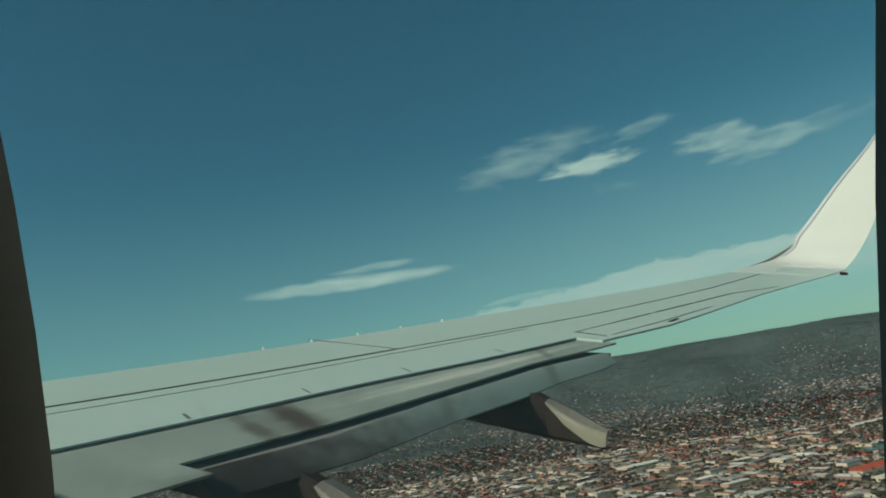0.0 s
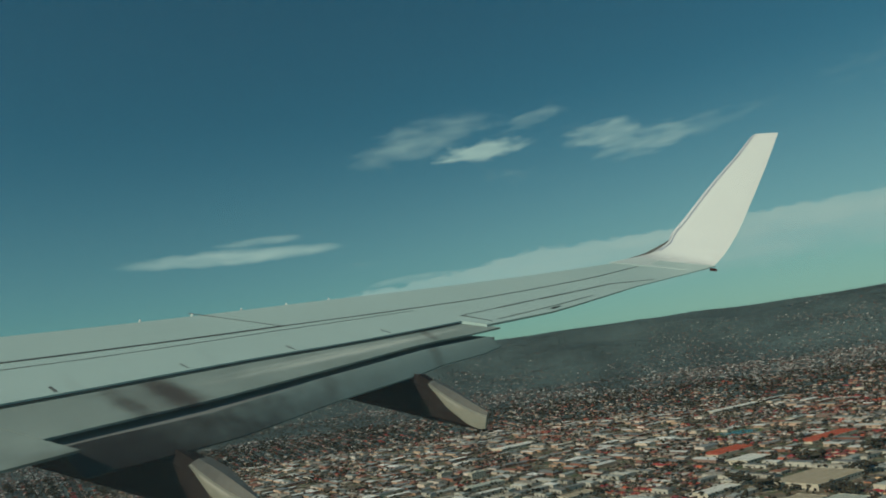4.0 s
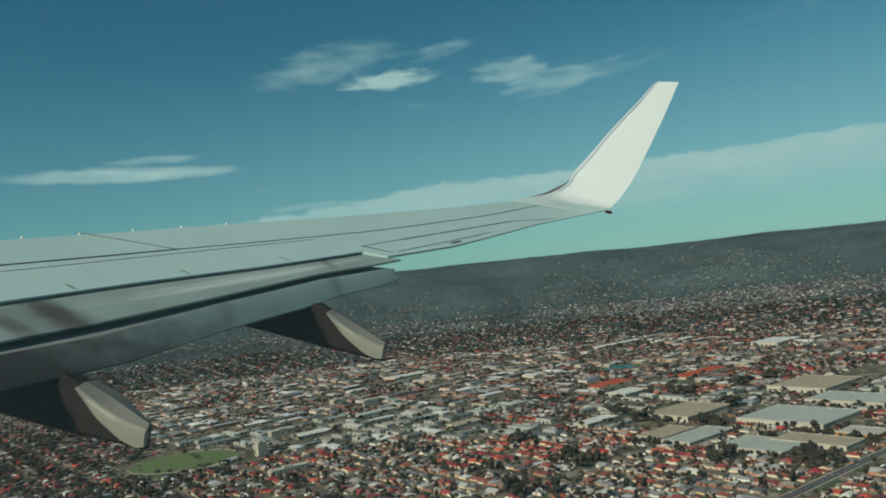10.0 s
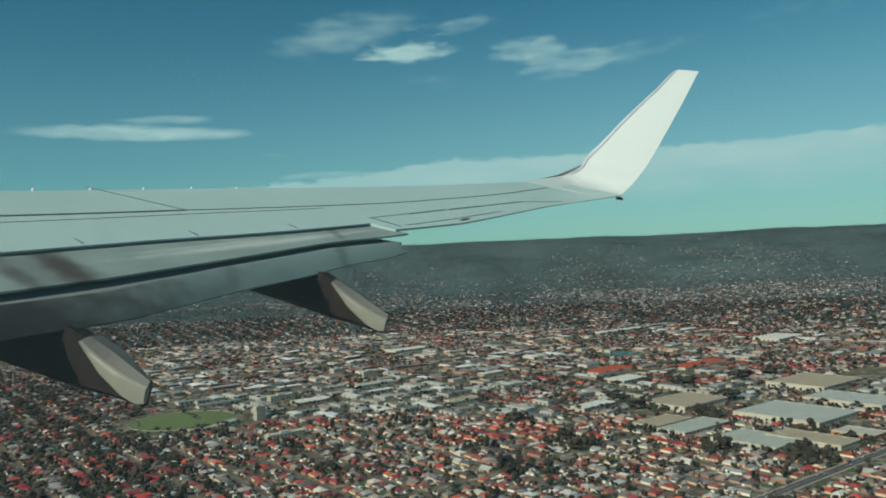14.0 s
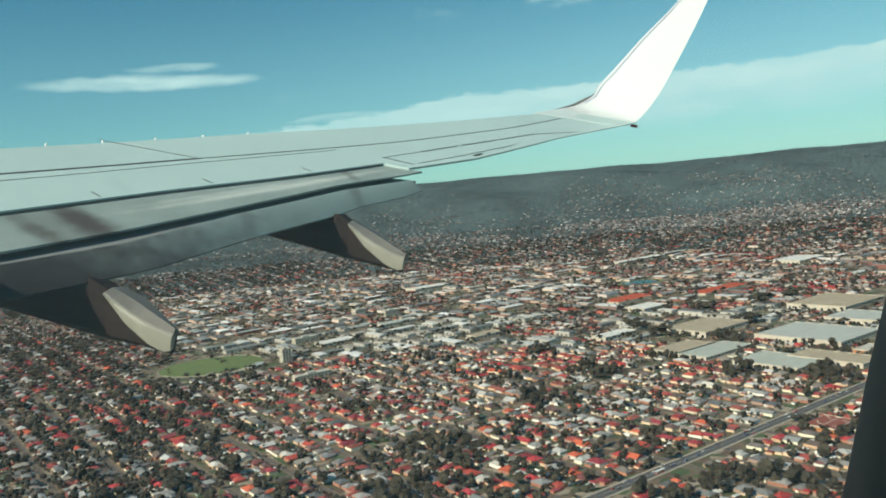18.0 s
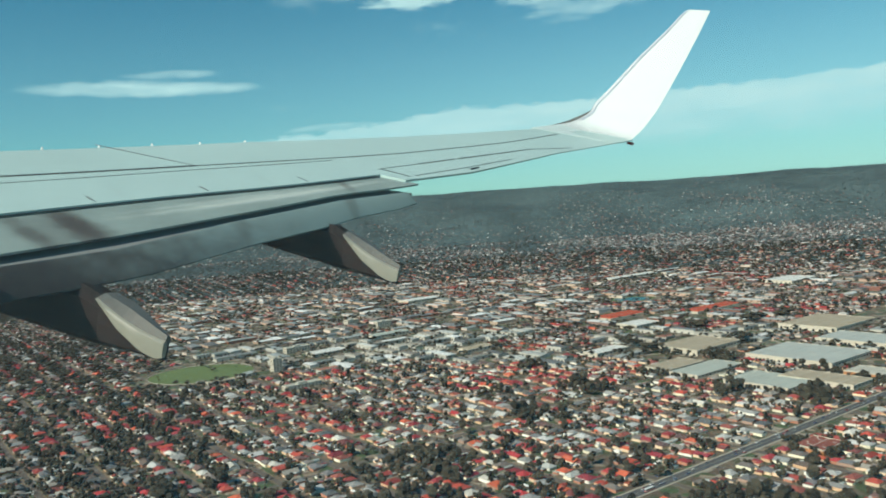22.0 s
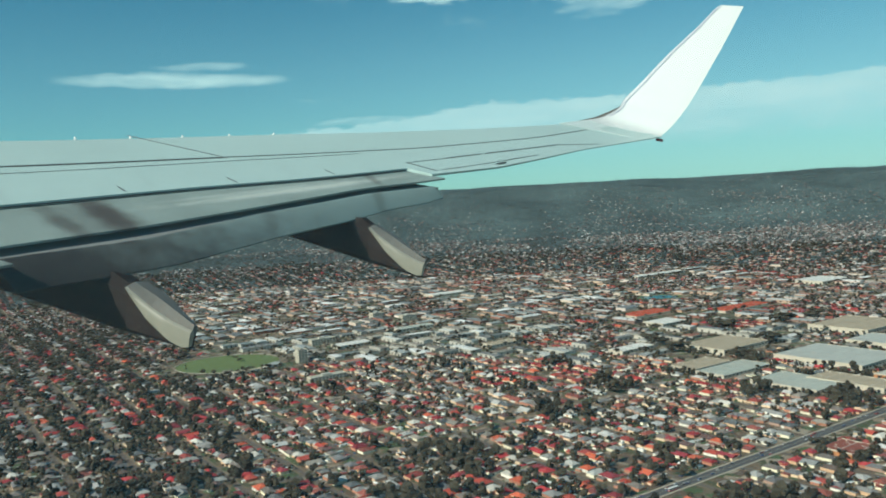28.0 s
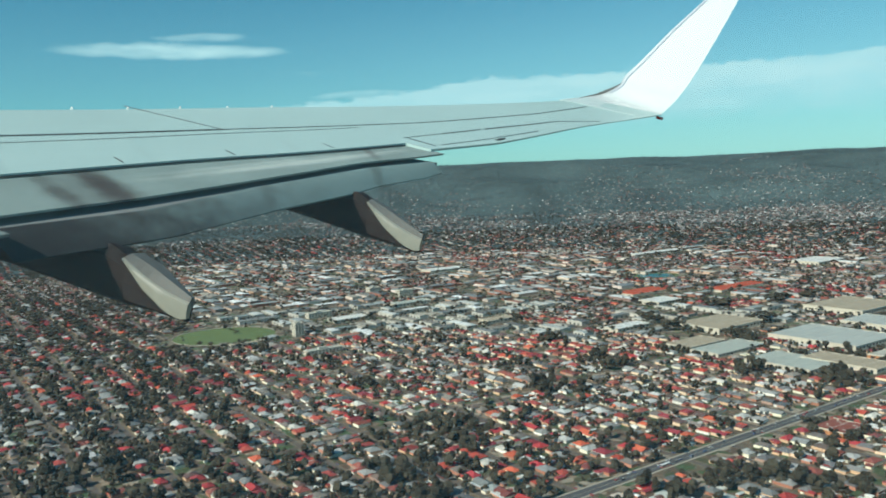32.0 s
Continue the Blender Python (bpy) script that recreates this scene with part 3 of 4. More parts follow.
pane = part("pane", loft([rounded(WIN_Y0 - 0.004, WIN_Y1 + 0.004, WIN_Z0 - 0.004, WIN_Z1 + 0.004, 0.062, WIN_X + 0.001), rounded(WIN_Y0 - 0.004, WIN_Y1 + 0.004, WIN_Z0 - 0.004, WIN_Z1 + 0.004, 0.062, WIN_X + 0.004)]), GLASS, window, "clear acrylic pane")
pane.visible_shadow = False

# ---- the ground ----
DIR_A, DIR_B = Vector((0.585, -0.811, 0)), Vector((0.811, 0.585, 0))      # the two ways of the street grid
STREET, CROSS = 66.0, 272.0
GROUND = material("lawns_yards_and_soil", (0.1, 0.1, 0.06), 0.95, scale=0.02, vary=0.3, grain=0.35)
gn, gl = GROUND.node_tree.nodes, GROUND.node_tree.links
cells, pick, where = gn.new("ShaderNodeTexVoronoi"), gn.new("ShaderNodeValToRGB"), gn.new("ShaderNodeTexCoord")
cells.inputs["Scale"].default_value = 0.085
gl.new(where.outputs["Object"], cells.inputs["Vector"])
split = gn.new("ShaderNodeSeparateColor")
gl.new(cells.outputs["Color"], split.inputs[0])
gl.new(split.outputs[0], pick.inputs[0])
pick.color_ramp.interpolation = "CONSTANT"
YARDS = [(0.08, 0.08, 0.038), (0.17, 0.12, 0.075), (0.27, 0.21, 0.145), (0.12, 0.08, 0.052), (0.065, 0.085, 0.032), (0.14, 0.105, 0.065), (0.07, 0.105, 0.04), (0.32, 0.27, 0.20)]
while len(pick.color_ramp.elements) < len(YARDS):
    pick.color_ramp.elements.new(0.5)
for i, h in enumerate(YARDS):
    pick.color_ramp.elements[i].position, pick.color_ramp.elements[i].color = i / len(YARDS), (*h, 1)
scaler = [n for n in gn if n.type == "VECT_MATH"][0]
gl.new(pick.outputs[0], scaler.inputs[0])
ASPHALT = material("worn_asphalt", (0.125, 0.10, 0.08), 0.9, scale=0.05, vary=0.2, grain=0.2)
TARMAC = material("dark_tarmac", (0.085, 0.083, 0.082), 0.85, scale=0.05, vary=0.2, grain=0.2)
PATH = material("concrete_path", (0.38, 0.33, 0.25), 0.85, scale=0.2, vary=0.2, grain=0.2)
VERGE = material("pale_footpath_and_verge", (0.19, 0.145, 0.09), 0.9, scale=0.08, vary=0.35, grain=0.25)
TURF = material("mown_turf", (0.125, 0.165, 0.05), 0.95, scale=0.02, vary=0.2, grain=0.15)
# the hillside's bluish base colour has distance haze mixed into it
HAZY_FOREST = material("hazy_wooded_hillside", (0.066, 0.095, 0.096), 0.95, scale=0.004, vary=0.6, grain=0.5)
LEAVES = material("eucalypt_leaves", (0.056, 0.047, 0.029), 0.85, scale=0.3, vary=0.35, grain=0.3, per=0.4, spec=0.2)
LEAVES_FAR = material("massed_leaves", (0.053, 0.045, 0.029), 0.85, scale=0.2, vary=0.35, grain=0.3, per=0.45, spec=0.2, island=True)
# woods on the range, with the same haze put into their colour
HAZY_LEAVES = material("hill_woods", (0.102, 0.142, 0.145), 0.9, scale=0.004, vary=0.55, grain=0.25, per=0.12, spec=0.1, island=True)
BARK = material("grey_bark", (0.16, 0.13, 0.10), 0.9, scale=1.0)
ROOF_HUES = [(0.34, 0.045, 0.04), (0.20, 0.21, 0.20), (0.26, 0.05, 0.05), (0.36, 0.38, 0.35), (0.16, 0.09, 0.08), (0.27, 0.24, 0.20), (0.56, 0.54, 0.47), (0.12, 0.12, 0.12), (0.42, 0.065, 0.045), (0.44, 0.44, 0.40), (0.17, 0.15, 0.135), (0.22, 0.065, 0.055)]
RED_HUES = [(0.36, 0.042, 0.045), (0.43, 0.075, 0.05), (0.25, 0.04, 0.05), (0.31, 0.042, 0.047), (0.18, 0.06, 0.055), (0.38, 0.07, 0.05), (0.24, 0.24, 0.23), (0.27, 0.045, 0.05), (0.15, 0.09, 0.08), (0.56, 0.53, 0.46), (0.54, 0.12, 0.06), (0.20, 0.17, 0.15), (0.36, 0.36, 0.33)]
FAR_HUES = [(0.30, 0.06, 0.05), (0.20, 0.20, 0.19), (0.40, 0.39, 0.36), (0.15, 0.11, 0.09), (0.28, 0.25, 0.21), (0.11, 0.115, 0.115), (0.26, 0.08, 0.06), (0.30, 0.29, 0.27), (0.17, 0.165, 0.165), (0.50, 0.49, 0.46), (0.26, 0.08, 0.06)]
SHED_HUES = [(0.48, 0.48, 0.44), (0.31, 0.33, 0.31), (0.19, 0.20, 0.20), (0.62, 0.62, 0.58), (0.28, 0.25, 0.21), (0.24, 0.27, 0.26), (0.76, 0.75, 0.71), (0.34, 0.15, 0.10), (0.17, 0.17, 0.165), (0.40, 0.36, 0.29), (0.22, 0.22, 0.21), (0.36, 0.38, 0.36)]
WALL_HUES = [(0.60, 0.48, 0.34), (0.70, 0.62, 0.49), (0.36, 0.17, 0.11), (0.76, 0.70, 0.60), (0.52, 0.36, 0.23), (0.32, 0.15, 0.10), (0.62, 0.46, 0.33), (0.30, 0.21, 0.17)]
ROOF = material("roof_tiles", (0.4, 0.1, 0.05), 0.8, scale=0.6, vary=0.15, grain=0.15, per=0.2, hues=ROOF_HUES, spec=0.3)
ROOF_FAR = material("massed_roofs", (0.4, 0.1, 0.05), 0.8, scale=0.6, vary=0.15, grain=0.15, per=0.2, hues=FAR_HUES, spec=0.3, island=True)
ROOF_RED = material("red_roof_tiles", (0.4, 0.1, 0.05), 0.8, scale=0.6, vary=0.15, grain=0.15, per=0.25, hues=[(r * 1.22, g * 1.05, b * 0.95) for r, g, b in RED_HUES], spec=0.3)
ROOF_RED_FAR = material("massed_red_roofs", (0.4, 0.1, 0.05), 0.8, scale=0.6, vary=0.15, grain=0.15, per=0.25, hues=RED_HUES, spec=0.3, island=True)
WALLS = material("house_walls", (0.5, 0.45, 0.36), 0.85, scale=0.8, vary=0.15, per=0.1, hues=[(min(0.84, r * 1.24), g * 1.18, b * 1.1) for r, g, b in WALL_HUES])
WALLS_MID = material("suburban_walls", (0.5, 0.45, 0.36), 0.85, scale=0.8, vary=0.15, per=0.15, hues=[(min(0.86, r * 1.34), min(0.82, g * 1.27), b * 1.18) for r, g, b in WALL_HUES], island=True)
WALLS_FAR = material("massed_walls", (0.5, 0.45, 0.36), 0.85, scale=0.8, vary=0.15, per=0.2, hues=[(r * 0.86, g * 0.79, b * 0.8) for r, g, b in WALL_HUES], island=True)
HILL_HOMES = material("hillside_houses_paint", (0.3, 0.3, 0.3), 0.85, scale=0.6, vary=0.15, grain=0.1, per=0.3, hues=[(0.22, 0.21, 0.20), (0.31, 0.29, 0.27), (0.22, 0.13, 0.11), (0.36, 0.35, 0.33), (0.25, 0.13, 0.11), (0.60, 0.58, 0.54), (0.15, 0.16, 0.16), (0.24, 0.21, 0.20)], spec=0.2, island=True)
YARD_ROOF = material("yard_shed_sheeting", (0.5, 0.5, 0.5), 0.6, scale=0.5, vary=0.15, grain=0.1, per=0.2, hues=[(0.72, 0.71, 0.66), (0.50, 0.53, 0.49), (0.30, 0.30, 0.29), (0.78, 0.77, 0.72), (0.36, 0.40, 0.36), (0.20, 0.18, 0.17), (0.62, 0.62, 0.57), (0.30, 0.06, 0.05)], spec=0.3, island=True)
SHED_ROOF = material("shed_roof_sheeting", (0.6, 0.6, 0.57), 0.75, scale=0.15, vary=0.18, grain=0.15, per=0.15, hues=SHED_HUES, spec=0.2)
SHED_FAR = material("massed_shed_roofs", (0.6, 0.6, 0.57), 0.75, scale=0.15, vary=0.18, grain=0.15, per=0.15, hues=SHED_HUES, spec=0.2, island=True)
SHED_WALL = material("shed_walls", (0.50, 0.47, 0.40), 0.8, scale=0.3, vary=0.15, per=0.2)
DARK_GLASS = material("dark_window_glass", (0.03, 0.035, 0.04), 0.15, scale=1)

G = [-16000, 16000]
part("ground", ([(x, y, -0.05) for y in G for x in G], [(0, 1, 3, 2)]), GROUND)
tagged(bpy.data.objects["ground"], "dry grass and bare soil between the houses", "ground", kind="structure")


def ridge(a):
    """The height of the range of hills at an azimuth in degrees."""
    return 411 + 15 * noise.noise(Vector((a * 0.09, 3.1, 0))) + 8 * noise.noise(Vector((a * 0.35, 7.7, 0))) + 2.6 * noise.noise(Vector((a * 1.7, 1.2, 0)))


def hill_z(d, a):
    """The height of the foothills and the range, which rise gently at first."""
    if d < 3000:
        return 0.0
    far = 3000 + (d - 3000) * 2.766
    u = min(max(0.0, far - 5400) / 2800, 1.1)
    z = ridge(a) * (u * u * (3 - 2 * u) if u < 1 else 1 - (u - 1) * 0.5)
    z += 135 * u * (1 - min(u, 1)) * noise.noise(Vector((far * 0.0016, a * 0.16, 5.0))) * 2
    return 270 - (270 - max(0.0, z)) * d / far


verts, faces = [], []
ds, angs = [2990 + 50 * i for i in range(40)], [-75 + 0.75 * j for j in range(201)]
for d in ds:
    for a in angs:
        verts.append((d * math.sin(radians(a)), d * math.cos(radians(a)), hill_z(d, a) - 0.2))
for i in range(len(ds) - 1):
    for j in range(len(angs) - 1):
        k = i * len(angs) + j
        faces.append((k, k + 1, k + 1 + len(angs), k + len(angs)))
hills = part("hills", (verts, faces), HAZY_FOREST, None, "", True)
tagged(hills, "long wooded range of low hills, coloured grey-green for distance haze", "hills", kind="structure")


def place(s, r):
    return DIR_A * s + DIR_B * r


OVAL = Vector((-441, 1440, 0))
# big buildings: along and across the grid from, to; height; roof
LARGE = [(-739, -600, 1120, 1238, 9, "teal"), (-900, -812, 1096, 1215, 9, "tan"), (-851, -738, 1400, 1540, 9, "tan"), (-725, -595, 1302, 1385, 8, "teal"), (-762, -712, 958, 1068, 5, "green"),
         (-672, -575, 962, 1035, 5, "green"), (-625, -520, 1022, 1072, 6, "tan"), (-816, -768, 964, 1050, 5, "tan"), (-1790, -1750, 1940, 2170, 7, "white"), (-1290, -1200, 2050, 2180, 8, "white"),
         (-1240, -1190, 1310, 1430, 5, "red"), (-1130, -1090, 1480, 1640, 5, "red"), (-966, -934, 990, 1068, 8, "white"), (-1120, -1068, 1250, 1320, 8, "white"), (-1490, -1458, 870, 960, 8, "green"),
         (-1418, -1382, 690, 762, 7, "white"), (-1190, -1158, 888, 952, 7, "tan"), (-1966, -1916, 1266, 1386, 9, "white"), (-1308, -1296, 450, 496, 7, "tan"), (-447, -415, 752, 792, 6, "brick"), (-572, -516, 1098, 1142, 6, "shop")]


# taller blocks in the commercial belt: middle along and across the grid, width, length, storeys
BLOCKS = [(-1323, 584, 15, 17, 7), (-1159, 553, 16, 62, 2), (-1701, 954, 20, 30, 4), (-1604, 983, 18, 38, 4), (-1480, 700, 18, 52, 3)]
POND = Vector((500, 2080, 0))


def open_ground(q, gap=9):
    """Whether a spot lies clear of the big buildings."""
    s, r = q[0] * DIR_A.x + q[1] * DIR_A.y, q[0] * DIR_B.x + q[1] * DIR_B.y
    if any(abs(s - a) < w / 2 + gap + 4 and abs(r - b) < l / 2 + gap + 4 for a, b, w, l, n in BLOCKS):
        return False
    return not any(a - gap < s < b + gap and c - gap < r < e + gap for a, b, c, e, h, roof in LARGE)


def seen(p, margin=0):
    d, a = math.hypot(p.x, p.y), math.degrees(math.atan2(p.x, p.y))
    return 520 - margin < d < 3400 and -48 - margin / 10 < a < 42 + margin / 10


def free(p):
    return (p - OVAL).length > 128 and (p - POND).length > 62


rg = random.Random(11)


def trade(s, r):
    """Whether the block at (s, r) is one of sheds and shops."""
    p = place(s, r)
    d = p.length
    if d < 1250 or d > 2950 or d < 1500 and p.x < -250:
        return False
    if p.x < -0.36 * d:
        return False
    n = noise.noise(Vector((round(s / 126) * 0.61, round(r / STREET) * 0.47, 2.0)))
    return n > ((-0.3 if p.x < 0 else -0.16 if p.x < 500 else 0.05) if 1400 < d < 2900 else 0.22)


houses, sheds, trees, slope_trees, far_trees, hill_homes = [], [], [], [], [], []
for j in range(-50, 80):
    r0 = j * STREET
    for i in range(-345, 60):
        s0 = i * 17.3
        p0 = place(s0, r0)
        if not seen(p0, 40) or abs((s0 - 62 + CROSS / 2) % CROSS - CROSS / 2) < (17 if -600 < s0 < -360 else 9):
            continue
        if trade(s0, r0):
            if i % 4 == 0:
                for side in (-1, 1):
                    c = place(s0 + rg.uniform(-10, 10), r0 + side * rg.uniform(14, 21))
                    if free(c) and rg.random() < 0.8:
                        sheds.append((c.x, c.y, rg.choice((0, 0, 0, 90)), rg.uniform(15, 29), rg.uniform(26, 64), rg.uniform(3.8, 7.0)))
                    for extra in range(rg.choice((2, 3, 4, 5))):
                        q = place(s0 + rg.uniform(-34, 34), r0 + side * rg.uniform(5, 33))
                        trees.append((q.x, q.y, 0.0, rg.uniform(6, 15)))
            continue
        far = p0.length > 2900
        mood = noise.noise(Vector((round(s0 / CROSS) * 0.73, round(r0 / 132) * 0.57, 8.0)))
        shift = 7.0 * mood
        for side in (-1, 1):
            c = place(s0 + rg.uniform(-3.5, 3.5) + shift, r0 + side * (15.5 + rg.uniform(-3.0, 4.0)))
            if not free(c):
                continue
            z = hill_z(c.length, math.degrees(math.atan2(c.x, c.y)))
            if rg.random() < (0.93 if c.length < 2900 else 0.85 if z < 10 else max(0.2, 0.75 - z / 240)):
                houses.append((c.x, c.y, z, rg.choice((0, 0, 90, 180)) + rg.uniform(-3, 3), rg.uniform(9, 14), rg.uniform(11, 18.5), rg.uniform(2.7, 3.4), rg.uniform(1.9, 3.2)))
                if rg.random() < 0.45 and p0.length < 2600:        # a lean-to wing across the back or the front
                    q = place(s0 + rg.uniform(-6, 6) + shift, r0 + side * rg.choice((9.0, 22.5)))
                    if free(q):
                        houses.append((q.x, q.y, z, rg.choice((0, 90)), rg.uniform(4.6, 5.9), rg.uniform(7, 11), 2.5, rg.uniform(0.7, 1.7)))
                if rg.random() < (0.4 if p0.x < -220 and p0.length < 1500 else 0.9) and not far:      # sheds and garages at the back of the lot
                    q = place(s0 + rg.uniform(-5, 5), r0 + side * rg.uniform(27, 31))
                    houses.append((q.x, q.y, z, rg.choice((0, 90)), rg.uniform(3, 5.5), rg.uniform(4, 9), 2.4, rg.uniform(0.3, 1.0)))
                    for extra in range(rg.choice((0, 1, 1, 2))):
                        q = place(s0 + rg.uniform(-6, 6), r0 + side * rg.uniform(6, 27))
                        houses.append((q.x, q.y, z, rg.choice((0, 90, 90)), rg.uniform(2.4, 4), rg.uniform(6, 12), 2.4, rg.uniform(0.15, 0.5)))
            leafy = 0.62 + 0.6 * noise.noise(Vector((s0 * 0.008, r0 * 0.008, 6.0)))
            extra_trees = p0.x < -0.2 * p0.length - 80 and p0.length < 2300       # more and larger trees added on this side, to darken it
            for k in range(8 if extra_trees else 5 if p0.length < 1400 else 7):
                if rg.random() < leafy + 0.12 * extra_trees:
                    where_ = rg.random()             # at the back of the lot, along the street or between two houses
                    q = place(s0 + rg.uniform(-9, 9), r0 + side * (rg.uniform(20, 34) if where_ < 0.6 else rg.uniform(4, 9))) if where_ < 0.82 else place(s0 + shift + 8.6 + rg.uniform(-1.2, 1.2), r0 + side * rg.uniform(8, 24))
                    if free(q):
                        (slope_trees if z > 110 else trees).append((q.x, q.y, hill_z(q.length, math.degrees(math.atan2(q.x, q.y))), rg.choice((4, 5, 6, 7, 8.5, 11, 15)) * rg.uniform(0.8, 1.2) * (1.2 if far or extra_trees else 1)))
for k in range(36000):                                  # leafy suburbs towards the hills, thinning out on the slopes
    d, a = math.sqrt(rg.uniform(3250 ** 2, 4780 ** 2)), rg.uniform(-46, 41)
    x, y = d * math.sin(radians(a)), d * math.cos(radians(a))
    patch = noise.noise(Vector((x * 0.0016, y * 0.0016, 4.0))) + 0.6 * noise.noise(Vector((x * 0.006, y * 0.006, 1.0)))
    keep = 0.6 - 0.32 * (d - 3250) / 1000 + 0.75 * patch if d < 4250 else 0.28 - 0.5 * (d - 4250) / 450 + 0.75 * patch
    if rg.random() < keep:
        hill_homes.append((x, y, hill_z(d, a), rg.uniform(0.6, 1.0) * (1 if d < 3950 else 0.72)))
for k in range(64000):                                  # their trees, and the woods above them
    d, a = math.sqrt(rg.uniform(3100 ** 2, 4870 ** 2)), rg.uniform(-46, 41)
    x, y = d * math.sin(radians(a)), d * math.cos(radians(a))
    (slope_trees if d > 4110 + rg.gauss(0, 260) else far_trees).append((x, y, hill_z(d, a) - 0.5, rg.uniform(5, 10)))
for k in range(46):                                     # clumps of tall trees in yards and parks
    d, a = 640 * 4.4 ** rg.random(), rg.uniform(-42, 38)
    p = Vector((d * math.sin(radians(a)), d * math.cos(radians(a)), 0))
    for i in range(rg.randrange(3, 13)):
        q = p + DIR_A * rg.gauss(0, 20) + DIR_B * rg.gauss(0, 9)
        if free(q):
            trees.append((q.x, q.y, 0, rg.uniform(10, 22)))
BIG_TREES = [(-767, 1087), (-638, 917), (-536, 965), (-514, 945), (-971, 1116), (-888, 1080), (-966, 872), (-816, 827), (-770, 826), (-936, 1453), (-907, 1528), (-981, 1317), (-751, 663), (-830, 1246)]
for s, r in BIG_TREES:                                  # stands of old dark trees round the warehouses
    for i in range(13):
        q = place(s + rg.gauss(0, 10), r + rg.gauss(0, 13))
        if free(q):
            trees.append((q.x, q.y, 0, rg.uniform(17, 26)))
for a, b, c, e, h, roof in LARGE:                       # tall trees along the big buildings
    for k in range(12):
        s, r = rg.choice(((rg.uniform(a, b), rg.choice((c - rg.uniform(8, 16), e + rg.uniform(8, 16)))), (rg.choice((a - rg.uniform(8, 16), b + rg.uniform(8, 16))), rg.uniform(c, e))))
        for i in range(rg.randrange(1, 4)):
            q = place(s + rg.gauss(0, 5), r + rg.gauss(0, 5))
            trees.append((q.x, q.y, 0, rg.uniform(8, 16)))
for k in range(90):                                     # a belt of trees round the oval
    a = rg.uniform(0, 6.283)
    trees.append((OVAL.x + 128 * math.cos(a) * rg.uniform(0.9, 1.15), OVAL.y + 120 * math.sin(a) * rg.uniform(0.9, 1.15), 0, rg.uniform(6, 13)))

# streets
for j in range(-30, 50):
    pts = [place(s, j * STREET) for s in range(-3200, 900, 20)]
    pts = [p for p in pts if seen(p, 60) and p.length < 2700 and free(p)]
    if len(pts) > 2:
        for name, half, z, mat in (("verge", 5.0, 0.0, VERGE), ("road", 3.1, 0.06, ASPHALT)):
            v = [q for p in (pts[0], pts[-1]) for q in (p - DIR_B * half + Vector((0, 0, z)), p + DIR_B * half + Vector((0, 0, z)))]
            tagged(part(name, (v, [(0, 1, 3, 2)]), mat), "straight suburban street of worn grey asphalt" if name == "road" else "pale grass verge and footpath beside the street", name, kind="structure")
for j in range(-12, 5):
    pts = [place(j * CROSS + 62, r) for r in range(-1900, 3000, 20)]
    pts = [p for p in pts if seen(p, 60) and p.length < 2700 and free(p)]
    if len(pts) > 2:
        half = 6.0 if j == -2 else 3.2
        v = [q for p in (pts[0], pts[-1]) for q in (p - DIR_A * half + Vector((0, 0, 0.1)), p + DIR_A * half + Vector((0, 0, 0.1)))]
        if j == -2:                                     # footpaths along the main road
            for o in (-8.6, 6.1):
                w_ = [q for p in (pts[0], pts[-1]) for q in (p + DIR_A * o + Vector((0, 0, 0.14)), p + DIR_A * (o + 2.6) + Vector((0, 0, 0.14)))]
                tagged(part("pavement", (w_, [(0, 2, 3, 1)]), PATH), "pale concrete footpath along the main road", "pavement", kind="structure")
            for o in (-0.25, 0.1):
                w_ = [q for p in (pts[0], pts[-1]) for q in (p + DIR_A * o + Vector((0, 0, 0.13)), p + DIR_A * (o + 0.2) + Vector((0, 0, 0.13)))]
                tagged(part("road_line", (w_, [(0, 2, 3, 1)]), PATH), "white centre line of the main road", "road line", kind="structure")
        tagged(part("road", (v, [(0, 2, 3, 1)]), TARMAC if j == -2 else ASPHALT), "wide dark asphalt main road" if j == -2 else "cross street of worn grey asphalt", "road", kind="structure")

# the oval
n = 64
ring = lambda a, b, z: [(OVAL.x + a * math.cos(2 * math.pi * i / n), OVAL.y + b * math.sin(2 * math.pi * i / n), z) for i in range(n)]
tagged(part("sports_oval", (ring(92, 84, 0.15), [tuple(range(n))]), TURF), "mown green turf of a sports oval", "oval", kind="structure")
tagged(part("oval_path", loft([ring(92, 84, 0.12), ring(99, 91, 0.12)], caps=False), VERGE), "pale path round the sports oval", "path", kind="structure")

fence = thing("oval_fence", "low white picket fence round the sports oval", "fence", Matrix.Translation(OVAL))
rail = lambda a, b, z: [(a * math.cos(2 * math.pi * i / n), b * math.sin(2 * math.pi * i / n), z) for i in range(n)]
part("rail", loft([rail(94, 86, 0.5), rail(94, 86, 1.1), rail(94.2, 86.2, 1.1), rail(94.2, 86.2, 0.5)], caps=False), SHED_WALL, fence)
for i in range(0, n, 2):
    x, y, z = rail(94.1, 86.1, 0)[i]
    part("post", box(x - 0.1, x + 0.1, y - 0.1, y + 0.1, 0, 1.15), SHED_WALL, fence)
for a, w, l, words in ((-30, 11, 34, "long pale grandstand with a sheet roof beside the oval"), (-75, 8, 16, "small white clubhouse beside the oval")):
    t = radians(a)
    stand = thing("pavilion", words, "pavilion", pose(OVAL.x + 108 * math.cos(t), OVAL.y + 100 * math.sin(t), 0, 0, 0, a))
    part("wall", box(-w / 2, w / 2, -l / 2, l / 2, -0.1, 4.2), SHED_WALL, stand)
